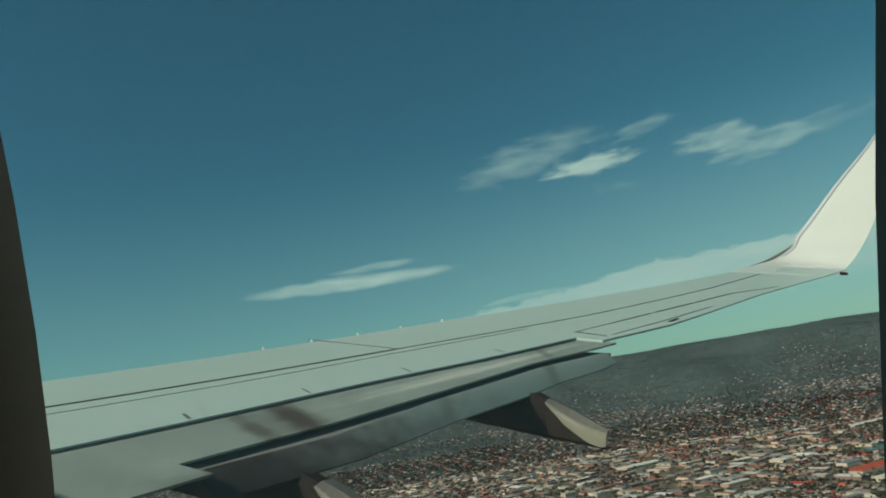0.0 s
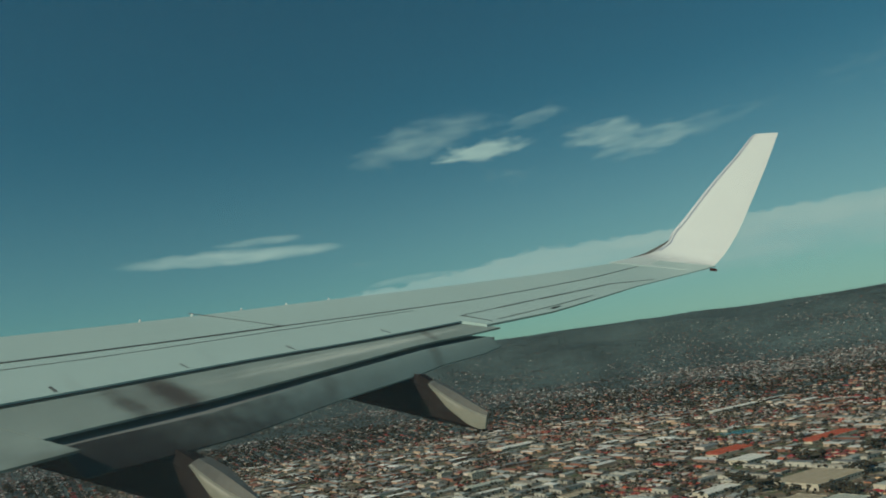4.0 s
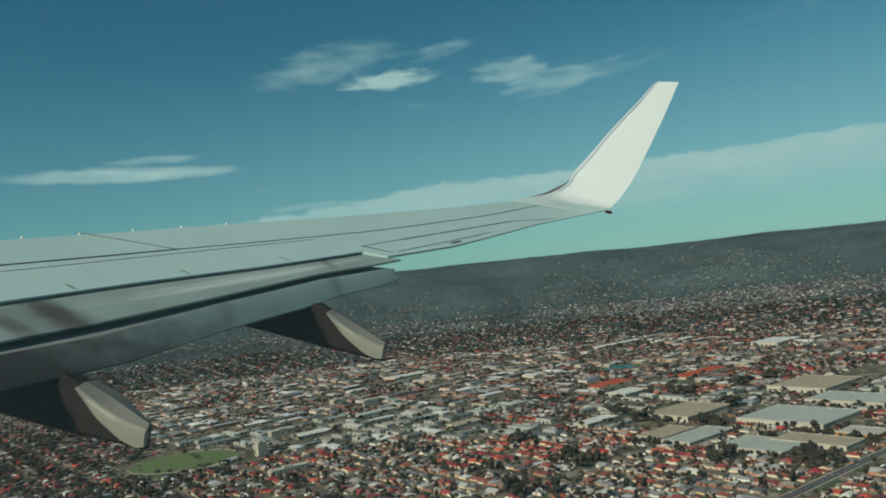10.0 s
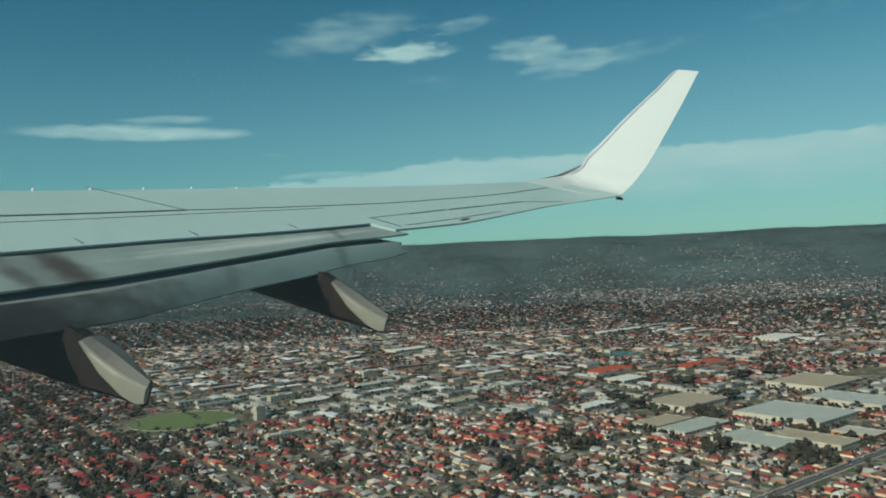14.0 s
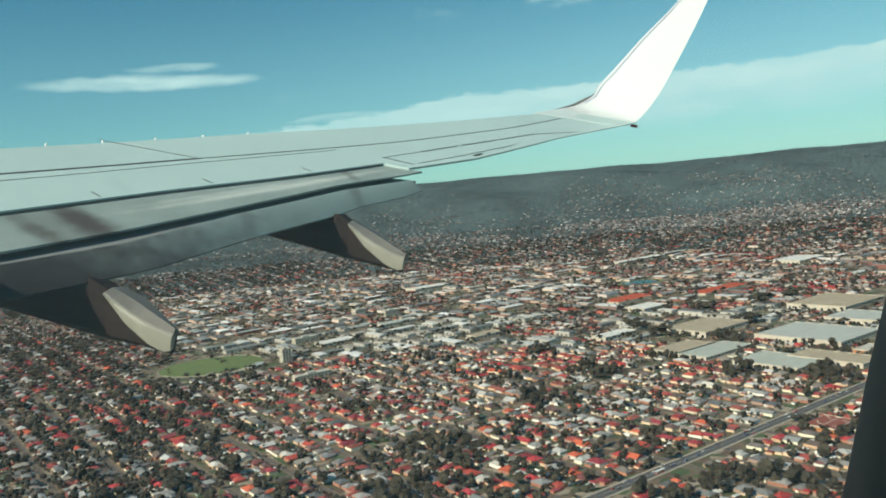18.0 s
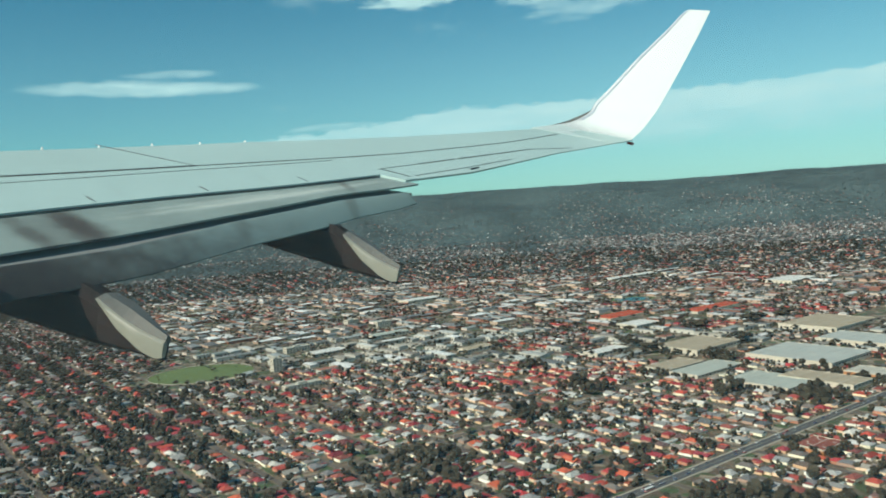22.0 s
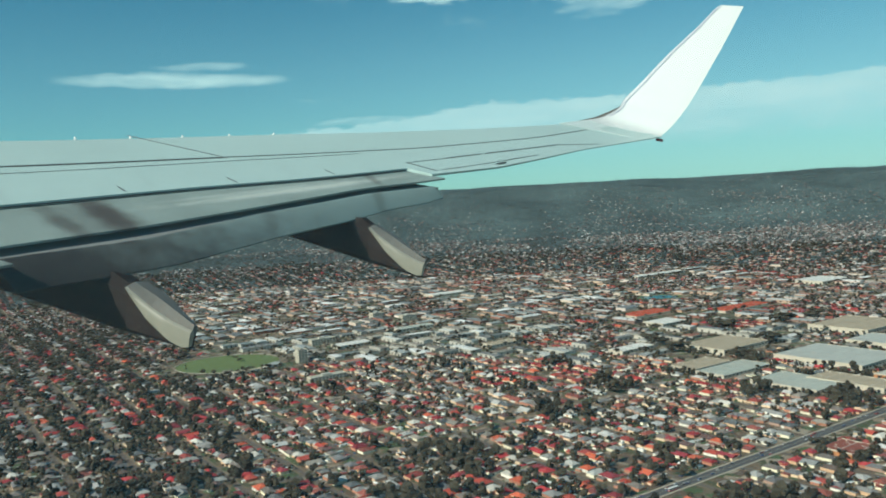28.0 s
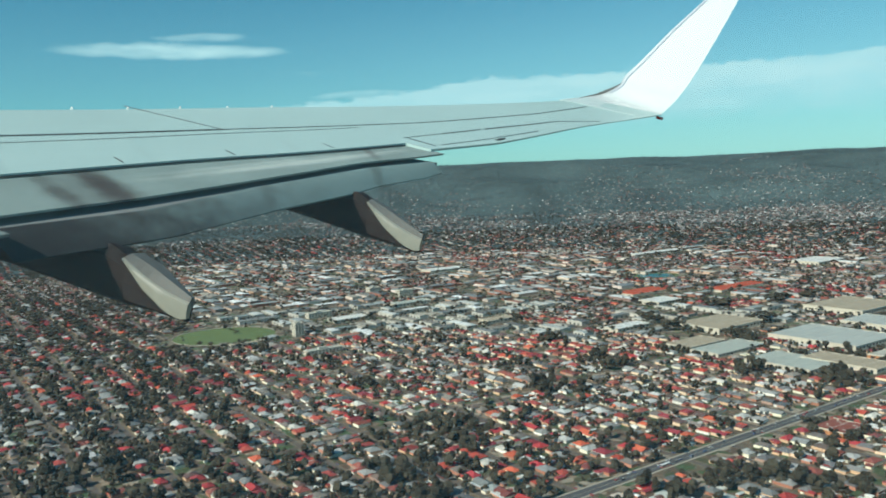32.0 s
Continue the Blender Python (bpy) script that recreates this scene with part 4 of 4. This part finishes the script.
    part("roof", loft([[(-w / 2 - 2.5, y, 5.6), (w / 2 + 0.5, y, 4.2), (w / 2 + 0.5, y, 4.4), (-w / 2 - 2.5, y, 5.8)] for y in (-l / 2 - 0.6, l / 2 + 0.6)]), SHED_ROOF, stand, "pale sheet roof")
    for k in range(4):
        y = -l / 2 + (k + 0.5) * l / 4
        part("window", box(-w / 2 - 0.05, -w / 2 + 0.01, y - l / 11, y + l / 11, 1.6, 3.4), DARK_GLASS, stand)


# ---- houses ----
def house_walls(w, l, h):
    return box(-w / 2, w / 2, -l / 2, l / 2, -0.3, h)


def house_roof(w, l, h, rh, hip=True, over=0.3):
    a, b = w / 2 + over, l / 2 + over
    e = max(0.0, b - a) if hip else b
    v = [(-a, -b, h), (a, -b, h), (a, b, h), (-a, b, h), (0, -e, h + rh), (0, e, h + rh),
         (-a, -b, h - 0.18), (a, -b, h - 0.18), (a, b, h - 0.18), (-a, b, h - 0.18)]
    return v, [(0, 1, 4), (1, 2, 5, 4), (2, 3, 5), (3, 0, 4, 5), (0, 6, 7, 1), (1, 7, 8, 2), (2, 8, 9, 3), (3, 9, 6, 0), (9, 8, 7, 6)]


def turned(shape, x, y, z, deg):
    c, s = math.cos(radians(deg)), math.sin(radians(deg))
    return [(x + c * px - s * py, y + s * px + c * py, z + pz) for px, py, pz in shape[0]], shape[1]


GRID_DEG = math.degrees(math.atan2(DIR_A.y, DIR_A.x)) - 90
houses = [q for q in houses if open_ground(q)]
houses.sort(key=lambda q: math.hypot(q[0], q[1]))
big = [q for q in houses if q[4] > 6]
near_set = set(id(q) for q in big[:300])
protos = []
for k in range(10):
    rv = random.Random(50 + k)
    w, l, h, rh, hip = rv.uniform(10.5, 13.5), rv.uniform(13, 18), rv.uniform(2.8, 3.3), rv.uniform(2.1, 3.0), k % 4 != 3
    home = thing("house", ("single-storey suburban house with a grey or brown pitched roof", "single-storey suburban house with a red tiled roof")[k // 5], "house", Matrix.Translation((0, 0, -200)), "suburban houses")
    part("wall", house_walls(w, l, h), WALLS, home)
    part("roof", house_roof(w, l, h, rh, hip), (ROOF, ROOF_RED)[k // 5], home)
    if k % 2 == 0:                                       # a wing at the front
        ww, ll = w * 0.5, l * 0.42
        x0 = w / 2 + ll / 2 - 1.5
        part("wing_wall", turned(house_walls(ww, ll, h), x0, rv.uniform(-2, 2), 0, 90), WALLS, home)
        part("wing_roof", turned(house_roof(ww, ll + 1.5, h + 0.02, rh * 0.6, k % 3 == 0), x0, 0, 0, 90), (ROOF, ROOF_RED)[k // 5], home)
    else:                                                # a flat veranda or carport
        part("veranda_roof", box(w / 2 - 0.2, w / 2 + 3.0, -l / 2 + 0.5, rv.uniform(0, l / 2), h - 0.45, h - 0.3), SHED_ROOF, home)
    part("chimney", box(-w * 0.2, -w * 0.2 + 0.7, -0.5, 0.3, h + 0.5, h + rh + 0.5), WALLS, home)
    for yy in (-l * 0.28, l * 0.22):
        part("window", box(w / 2 - 0.01, w / 2 + 0.04, yy - 0.9, yy + 0.9, 0.9, 2.1), DARK_GLASS, home)
        part("window", box(-w / 2 - 0.04, -w / 2 + 0.01, yy - 0.9, yy + 0.9, 0.9, 2.1), DARK_GLASS, home)
    protos.append(home)
def red_district(x, y):
    """Whether most roofs round there are of red tiles."""
    near = -0.12 if x < -200 else 0.06
    return noise.noise(Vector((x * 0.006, y * 0.006, 12.0))) + 0.5 * noise.noise(Vector((x * 0.02, y * 0.02, 3.0))) > (near if math.hypot(x, y) < 1900 else 0.36)


first = {}
rest_w, rest_near, rest_r, rest_red, yard = [], [], [], [], []
for idx, q in enumerate(houses):
    x, y, z, deg, w, l, h, rh = q
    deg += GRID_DEG
    if id(q) in near_set:
        k = rg.randrange(5) + (5 if red_district(x, y) else 0)
        m = pose(x, y, z, 0, 0, deg)
        if k not in first:
            protos[k].matrix_world = m
            first[k] = 1
        else:
            copy_thing(protos[k], m)
    else:
        (rest_near if math.hypot(x, y) < 1450 else rest_w).append(turned(house_walls(w, l, h), x, y, z, deg))
        (yard if w < 4.6 else rest_red if red_district(x, y) else rest_r).append(turned(house_roof(w, l, h, rh, idx % 5 != 0), x, y, z, deg))
for k, home in enumerate(protos):
    if k not in first:
        for o in (*home.children_recursive, home):
            bpy.data.objects.remove(o)
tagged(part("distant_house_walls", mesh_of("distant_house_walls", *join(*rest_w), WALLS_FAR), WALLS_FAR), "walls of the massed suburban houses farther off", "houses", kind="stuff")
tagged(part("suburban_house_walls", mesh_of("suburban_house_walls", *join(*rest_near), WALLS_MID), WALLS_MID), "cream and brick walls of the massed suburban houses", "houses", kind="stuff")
tagged(part("distant_house_roofs", mesh_of("distant_house_roofs", *join(*rest_r), ROOF_FAR), ROOF_FAR), "grey, brown and pale roofs of the massed houses", "houses", kind="stuff")
tagged(part("distant_red_roofs", mesh_of("distant_red_roofs", *join(*rest_red), ROOF_RED_FAR), ROOF_RED_FAR), "red tiled roofs of the massed houses", "houses", kind="stuff")

hv, hf = join(house_walls(10, 13, 3.4), house_roof(10, 13, 3.4, 2.2))
hv, verts, faces = np.array(hv), [], []
for k, (x, y, z, size) in enumerate(hill_homes):
    t = radians(GRID_DEG + rg.choice((0, 90)) + rg.uniform(-9, 9))
    c, e = math.cos(t) * size, math.sin(t) * size
    verts.append(hv @ np.array(((c, e, 0), (-e, c, 0), (0, 0, size))) + np.array((x, y, z)))
    faces += [tuple(i + k * len(hv) for i in q) for q in hf]
tagged(part("hillside_houses", (np.concatenate(verts).tolist(), faces), HILL_HOMES), "pale houses scattered among the trees below the hills", "houses", kind="stuff")
tagged(part("yard_sheds", mesh_of("yard_sheds", *join(*yard), YARD_ROOF), YARD_ROOF), "small pale sheds and carports in the back yards", "sheds", kind="stuff")

# ---- cars along the kerbs ----
CAR_PAINT = material("car_paint", (0.5, 0.5, 0.5), 0.3, scale=1, vary=0.05, hues=[(0.7, 0.7, 0.68), (0.05, 0.05, 0.055), (0.35, 0.36, 0.37), (0.45, 0.05, 0.04), (0.08, 0.12, 0.25), (0.72, 0.70, 0.62)])
TYRE = material("tyre_rubber", (0.02, 0.02, 0.02), 0.9, scale=4)


def car():
    auto = thing("car", "small parked hatchback beside the kerb", "car", Matrix.Translation((0, 0, -200)), "parked cars")
    outline = [(-2.1, 0.35), (-2.15, 0.8), (-1.5, 0.95), (-0.9, 0.98), (1.6, 0.95), (2.1, 0.75), (2.1, 0.35)]
    part("body", loft([[(x, y, z) for x, z in outline] for y in (-0.85, 0.85)]), CAR_PAINT, auto)
    part("cabin", loft([[(-1.2 * k + 0.2, 0.78 * w, h), (-1.2 * k + 0.2, -0.78 * w, h), (1.5 * k, -0.78 * w, h), (1.5 * k, 0.78 * w, h)] for k, w, h in ((1, 1, 0.93), (0.62, 0.8, 1.42))]), DARK_GLASS, auto)
    part("roof", loft([[(-0.58, 0.62, h), (-0.58, -0.62, h), (0.93, -0.62, h), (0.93, 0.62, h)] for h in (1.424, 1.46)]), CAR_PAINT, auto)
    for x in (-1.35, 1.3):
        for y in (-0.8, 0.8):
            part("wheel", loft([[(x + 0.31 * math.cos(a), y + o, 0.31 + 0.31 * math.sin(a)) for a in [k * math.pi / 4 for k in range(8)]] for o in (-0.1, 0.1)]), TYRE, auto)
    return auto


def bus():
    coach = thing("bus", "white and red bus on the main road", "bus", Matrix.Translation((0, 0, -200)))
    part("body", loft([[(x, y, z) for x, z in ((-5.9, 0.4), (-6.0, 1.2), (-5.8, 3.0), (5.7, 3.0), (6.0, 1.3), (6.0, 0.4))] for y in (-1.25, 1.25)]), bus_white, coach)
    part("skirt", box(-6.02, 6.02, -1.27, 1.27, 0.38, 1.05), bus_red, coach, "red lower panels")
    for y in (-1.28, 1.25):
        part("window", box(-5.4, 5.6, y, y + 0.03, 1.5, 2.4), DARK_GLASS, coach)
    part("windscreen", box(5.9, 5.98, -1.1, 1.1, 1.4, 2.6), DARK_GLASS, coach)
    for x in (-3.6, 3.8):
        for y in (-1.15, 1.15):
            part("wheel", loft([[(x + 0.48 * math.cos(a), y + o, 0.48 + 0.48 * math.sin(a)) for a in [k * math.pi / 5 for k in range(10)]] for o in (-0.14, 0.14)]), TYRE, coach)
    return coach


bus_white, bus_red = material("bus_white_paint", (0.75, 0.74, 0.7), 0.35, scale=1, vary=0.08), material("bus_red_paint", (0.5, 0.06, 0.04), 0.35, scale=1, vary=0.08)
p = place(-478, 565)
bus().matrix_world = pose(p.x, p.y, 0.12, 0, 0, GRID_DEG)
auto, made = car(), 0
for k in range(64):
    p = place(62 - 2 * CROSS + rg.choice((-4.4, -1.7, 1.7, 4.4)), rg.uniform(330, 1500))
    copy_thing(auto, pose(p.x, p.y, 0.12, 0, 0, GRID_DEG + rg.choice((0, 180))))
for k in range(4000):
    j, s = rg.randrange(-6, 18), rg.uniform(-1300, 200)
    side = rg.choice((-1, 1))
    p = place(s, j * STREET + side * 4.4)
    if 560 < p.length < 1050 and -36 < math.degrees(math.atan2(p.x, p.y)) < 34 and made < 150:
        m = pose(p.x, p.y, 0.02, 0, 0, GRID_DEG + 90 + rg.choice((0, 180)))
        if made:
            copy_thing(auto, m)
        else:
            auto.matrix_world = m
        made += 1

# ---- sheds, shops and warehouses ----
sheds = [q for q in sheds if open_ground(q, 24)]
sheds.sort(key=lambda q: math.hypot(q[0], q[1]))


def shed_roof(w, l, h):
    v = [(-w / 2 - 0.3, -l / 2 - 0.3, h), (w / 2 + 0.3, -l / 2 - 0.3, h), (w / 2 + 0.3, l / 2 + 0.3, h), (-w / 2 - 0.3, l / 2 + 0.3, h), (0, -l / 2 - 0.3, h + w * 0.05), (0, l / 2 + 0.3, h + w * 0.05)]
    return v, [(0, 1, 4), (1, 2, 5, 4), (2, 3, 5), (3, 0, 4, 5), (3, 2, 1, 0)]


far_w, far_r = [], []
for k, (x, y, deg, w, l, h) in enumerate(sheds):
    deg += GRID_DEG
    if k < 110:
        shop = thing("warehouse", "low commercial shed with a pale sheet-metal roof", "warehouse", pose(x, y, 0, 0, 0, deg), "commercial sheds")
        part("wall", house_walls(w, l, h), SHED_WALL, shop)
        part("roof", shed_roof(w, l, h + 0.02), SHED_ROOF, shop)
        part("parapet", box(w / 2 - 0.1, w / 2 + 0.35, -l / 2, l / 2, h - 0.6, h + 1.1), SHED_WALL, shop)
        for u in range(-1, 2):
            part("roller_door", box(w / 2 + 0.0, w / 2 + 0.06, u * l / 3.5 - 1.8, u * l / 3.5 + 1.8, 0, 3.6), DARK_GLASS, shop)
    else:
        far_w.append(turned(house_walls(w, l, h), x, y, 0, deg))
        far_r.append(turned(shed_roof(w, l, h + 0.02), x, y, 0, deg))
tagged(part("distant_shed_walls", mesh_of("distant_shed_walls", *join(*far_w), WALLS_FAR), WALLS_FAR), "walls of massed sheds in the commercial belt", "sheds", kind="stuff")
tagged(part("distant_shed_roofs", mesh_of("distant_shed_roofs", *join(*far_r), SHED_FAR), SHED_FAR), "pale sheet roofs of the commercial belt", "sheds", kind="stuff")


BIG_ROOF = {"teal": material("weathered_teal_sheeting", (0.44, 0.455, 0.41), 0.7, scale=0.06, vary=0.2, grain=0.12, spec=0.2), "tan": material("tan_flat_roof", (0.40, 0.33, 0.23), 0.8, scale=0.06, vary=0.2, grain=0.15, spec=0.2),
            "green": material("pale_green_sheeting", (0.42, 0.44, 0.38), 0.7, scale=0.06, vary=0.2, grain=0.12, spec=0.2), "white": material("white_sheeting", (0.72, 0.70, 0.64), 0.6, scale=0.06, vary=0.12, grain=0.1, spec=0.2),
            "brick": material("brown_tile_roof", (0.26, 0.085, 0.06), 0.8, scale=0.2, vary=0.2, grain=0.2, spec=0.2), "shop": material("pale_shop_roof", (0.50, 0.47, 0.39), 0.7, scale=0.06, vary=0.2, grain=0.15, spec=0.2),
            "red": material("red_tile_roof", (0.46, 0.10, 0.055), 0.8, scale=0.2, vary=0.2, grain=0.2, spec=0.2)}
ORANGE = material("orange_brick", (0.52, 0.23, 0.09), 0.85, scale=0.3, vary=0.2, grain=0.15)
CREAM = material("cream_block_wall", (0.62, 0.55, 0.43), 0.85, scale=0.1, vary=0.15, grain=0.1)
for a, b, c, e, h, roof in LARGE:
    w, l, mid = b - a, e - c, place((a + b) / 2, (c + e) / 2)
    words = {"teal": "weathered grey-green", "tan": "tan flat", "green": "pale green-grey", "white": "white sheet-metal", "red": "red tiled", "brick": "brown tiled", "shop": "pale shallow"}[roof]
    big = thing("warehouse" if roof != "red" else "school_block", ("large orange brick building with a %s roof" if roof in ("brick", "shop") else "large cream-walled building with a %s roof") % words, "warehouse" if roof != "red" else "school", pose(mid.x, mid.y, 0, 0, 0, GRID_DEG + 90), "large buildings")
    part("wall", house_walls(w, l, h), ORANGE if roof in ("brick", "shop") else CREAM, big)
    if roof == "red":
        for u in (-1, 0, 1):
            part("roof", turned(house_roof(w / 3.3, l * 0.98, h, 3.4, True), u * w / 3.1, 0, 0, 0), BIG_ROOF[roof], big)
        continue
    bays = max(2, round(w / 22))
    for k in range(bays):
        x = -w / 2 + (k + 0.5) * w / bays
        part("roof", turned(shed_roof(w / bays - 0.62, l, h + 0.02), x, 0, 0, 0), BIG_ROOF[roof], big)
        part("valley_gutter", box(x + w / bays / 2 - 0.4, x + w / bays / 2 + 0.4, -l / 2, l / 2, h - 0.1, h + 0.12), SHED_WALL, big)
    w_bay = w / bays
    for e in (-1, 1):
        part("parapet", box(-w / 2 - 0.3, w / 2 + 0.3, e * (l / 2 + 0.15) - 0.2, e * (l / 2 + 0.15) + 0.2, h - 0.7, h + 1.0), CREAM, big)
    n = max(2, int(l // 26))
    for k in range(n):
        y = -l / 2 + (k + 0.5) * l / n
        for c in range(bays):
            x0, rise_ = -w / 2 + (c + 0.5) * w_bay, (w_bay - 0.62) * 0.05
            part("skylight", loft([[(x0 + u * w_bay, y - 0.8, h + 0.02 + rise_ * (1 - 2 * u) + o), (x0 + u * w_bay, y + 0.8, h + 0.02 + rise_ * (1 - 2 * u) + o)] for u, o in ((0.08, 0.02), (0.08, 0.16), (0.42, 0.16), (0.42, 0.02))], closed=False, caps=False), SHED_WALL, big)
        part("vent", loft([[(-w / 2 + 0.5 * w_bay + 0.9 * q * math.cos(t), y + 4 + 0.9 * q * math.sin(t), z) for t in [i * math.pi / 3 for i in range(6)]] for q, z in ((1, h + 0.02), (1, h + w_bay * 0.05 + 0.7), (0.4, h + w_bay * 0.05 + 1.2))]), CREAM, big)
    for k in range(max(2, int(w // 12))):
        x = -w / 2 + (k + 0.5) * w / max(2, int(w // 12))
        part("roller_door", box(x - 2.2, x + 2.2, -l / 2 - 0.06, -l / 2 + 0.01, 0, min(4.2, h - 1)), DARK_GLASS, big)
    for k in range(max(3, int(l // 9))):
        y = -l / 2 + (k + 0.5) * l / max(3, int(l // 9))
        part("window", box(-w / 2 - 0.06, -w / 2 + 0.01, y - 2.4, y + 2.4, h * 0.45, h * 0.7), DARK_GLASS, big)
        part("window", box(w / 2 - 0.01, w / 2 + 0.06, y - 2.4, y + 2.4, h * 0.45, h * 0.7), DARK_GLASS, big)


def office_block(w, l, storeys):
    """A flat-roofed block with rows of windows."""
    block = thing("office_block", "cream mid-rise block with rows of dark windows" if storeys > 3 else "long low cream block with dark windows", "office block", None, "mid-rise blocks")
    h = 3.3 * storeys + 0.8
    part("wall", box(-w / 2, w / 2, -l / 2, l / 2, -0.1, h), CREAM, block)
    part("roof", box(-w / 2 + 0.4, w / 2 - 0.4, -l / 2 + 0.4, l / 2 - 0.4, h - 0.05, h + 0.1), BIG_ROOF["shop"], block)
    part("plant_room", box(-w / 5, w / 5, -l / 7, l / 9, h + 0.1, h + 3.0), SHED_WALL, block)
    for e in (-1, 1):
        part("parapet", box(e * w / 2 - 0.2, e * w / 2 + 0.2, -l / 2 - 0.2, l / 2 + 0.2, h, h + 0.9), CREAM, block)
        part("parapet", box(-w / 2 + 0.2, w / 2 - 0.2, e * l / 2 - 0.2, e * l / 2 + 0.2, h, h + 0.9), CREAM, block)
    for k in range(storeys):
        z = 3.3 * k + 1.1
        for j in range(max(3, int(l // 6))):
            y = -l / 2 + (j + 0.5) * l / max(3, int(l // 6))
            for e in (-1, 1):
                part("window", box(e * w / 2 - 0.05, e * w / 2 + 0.05, y - 1.7, y + 1.7, z, z + 1.6), DARK_GLASS, block)
        for j in range(max(2, int(w // 6))):
            x = -w / 2 + (j + 0.5) * w / max(2, int(w // 6))
            for e in (-1, 1):
                part("window", box(x - 1.6, x + 1.6, e * l / 2 - 0.05, e * l / 2 + 0.05, z, z + 1.6), DARK_GLASS, block)
    return block


for a, b, w, l, n in BLOCKS:
    p = place(a, b)
    office_block(w, l, n).matrix_world = pose(p.x, p.y, 0, 0, 0, GRID_DEG + 90)

# ---- the pond ----
WATER = material("teal_pond_water", (0.05, 0.17, 0.18), 0.25, scale=0.05, vary=0.2, grain=0.1)
shore = [1 + 0.28 * noise.noise(Vector((2 * math.cos(2 * math.pi * i / 48), 2 * math.sin(2 * math.pi * i / 48), 5.0))) for i in range(48)]
bank_of = lambda k, z: [(POND.x + k * shore[i] * 62 * math.cos(2 * math.pi * i / 48), POND.y + k * shore[i] * 46 * math.sin(2 * math.pi * i / 48), z) for i in range(48)]
tagged(part("water", (bank_of(0.8, 0.1), [tuple(range(48))]), WATER), "still teal water of a small suburban pond", "pond", kind="structure")
tagged(part("pond_bank", loft([bank_of(0.8, 0.12), bank_of(1.0, 0.02)], caps=False), TURF), "grassy bank round the pond", "bank", kind="structure")


# ---- trees ----
def crown(seed, lumps, rings=4, seg=7):
    """An uneven crown of leaf clumps about 1 across, its base at z 0.35."""
    rv, shapes = random.Random(seed), []
    for k in range(lumps):
        a, rr = rv.uniform(0, 6.283), rv.uniform(0.0, 0.34)
        cx, cy, cz, r = rr * math.cos(a), rr * math.sin(a), rv.uniform(0.5, 0.95), rv.uniform(0.17, 0.30)
        v, f = [], []
        for i in range(rings + 1):
            t = math.pi * i / rings
            for j in range(seg):
                p = 2 * math.pi * j / seg + i
                q = r * rv.uniform(0.68, 1.25)
                v.append((cx + q * math.sin(t) * math.cos(p), cy + q * math.sin(t) * math.sin(p), cz + q * 0.8 * math.cos(t)))
        for i in range(rings):
            for j in range(seg):
                f.append((i * seg + j, (i + 1) * seg + j, (i + 1) * seg + (j + 1) % seg, i * seg + (j + 1) % seg))
        shapes.append((v, f))
    return join(*shapes)


def trunk(seed):
    rv = random.Random(seed)
    lean = rv.uniform(-0.06, 0.06)
    shapes = [loft([[(lean * z + r * math.cos(a), r * math.sin(a), z) for a in (0, 1.26, 2.51, 3.77, 5.03)] for z, r in ((-0.03, 0.04), (0.3, 0.026), (0.7, 0.012))])]
    for k in range(3):
        a = rv.uniform(0, 6.283)
        e = Vector((0.25 * math.cos(a), 0.25 * math.sin(a), 0.35))
        b = Vector((lean * 0.35, 0, 0.3 + 0.08 * k))
        shapes.append(loft([[b + e * u + Vector((r * math.cos(t), r * math.sin(t), 0)) for t in (0, 2.1, 4.2)] for u, r in ((0, 0.014), (1, 0.005))]))
    return join(*shapes)


trees = [q for q in trees if open_ground(q, 2)]
trees.sort(key=lambda q: math.hypot(q[0], q[1]))
kinds = []
for k in range(8):
    kinds.append((mesh_of("crown", *crown(k, 7 + k % 4), LEAVES), mesh_of("trunk", *trunk(k), BARK)))
for k, (x, y, z, size) in enumerate(trees[:300]):
    tree = thing("tree", "dark green suburban tree with an uneven leafy crown", "tree", pose(x, y, z, 0, 0, rg.uniform(0, 360)) @ Matrix.Diagonal((size, size, size * rg.uniform(0.85, 1.2), 1)), "suburban trees")
    c, t = kinds[k % 8]
    part("crown", c, None, tree)
    part("trunk", t, None, tree)
low, lower, least = ([[np.array(v), np.array(f)] for v, f in (crown(seed + k, *form) for k in range(6))] for seed, form in ((30, (4, 3, 5)), (40, (2, 3, 5)), (60, (1, 2, 4))))


def grove(batch, form, tall=1.0):
    """One mesh of many trees; form(k) gives the crown and how wide the k-th spreads."""
    verts, faces, count = [], [], 0
    for k, (x, y, z, size) in enumerate(batch):
        (v, f), wide = form(k)
        a = rg.uniform(0, 6.283)
        c, s = math.cos(a) * wide * size, math.sin(a) * wide * size
        verts.append(v @ np.array(((c, s, 0), (-s, c, 0), (0, 0, size * tall))) + np.array((x, y, z - 0.25 * size * tall)))
        faces.append(f + count)
        count += len(v)
    return np.concatenate(verts).tolist(), [tuple(q) for f in faces for q in f.tolist()]


tagged(part("distant_trees", grove(trees[300:], lambda k: (low[k % 6], 1) if k < 2800 else (lower[k % 6], 1) if k < 9000 else (least[k % 6], 1.7)), LEAVES_FAR), "massed dark green trees between the houses", "trees", kind="stuff")
tagged(part("leafy_suburb_trees", grove(far_trees, lambda k: (least[k % 6], 1.7)), LEAVES_FAR), "dark trees of the leafy suburbs below the hills", "trees", kind="stuff")
tagged(part("hill_woods", grove(slope_trees, lambda k: (least[k % 6], 2.1), 0.55), HAZY_LEAVES), "woods on the slopes of the hills, coloured grey-green for haze", "trees", kind="stuff")
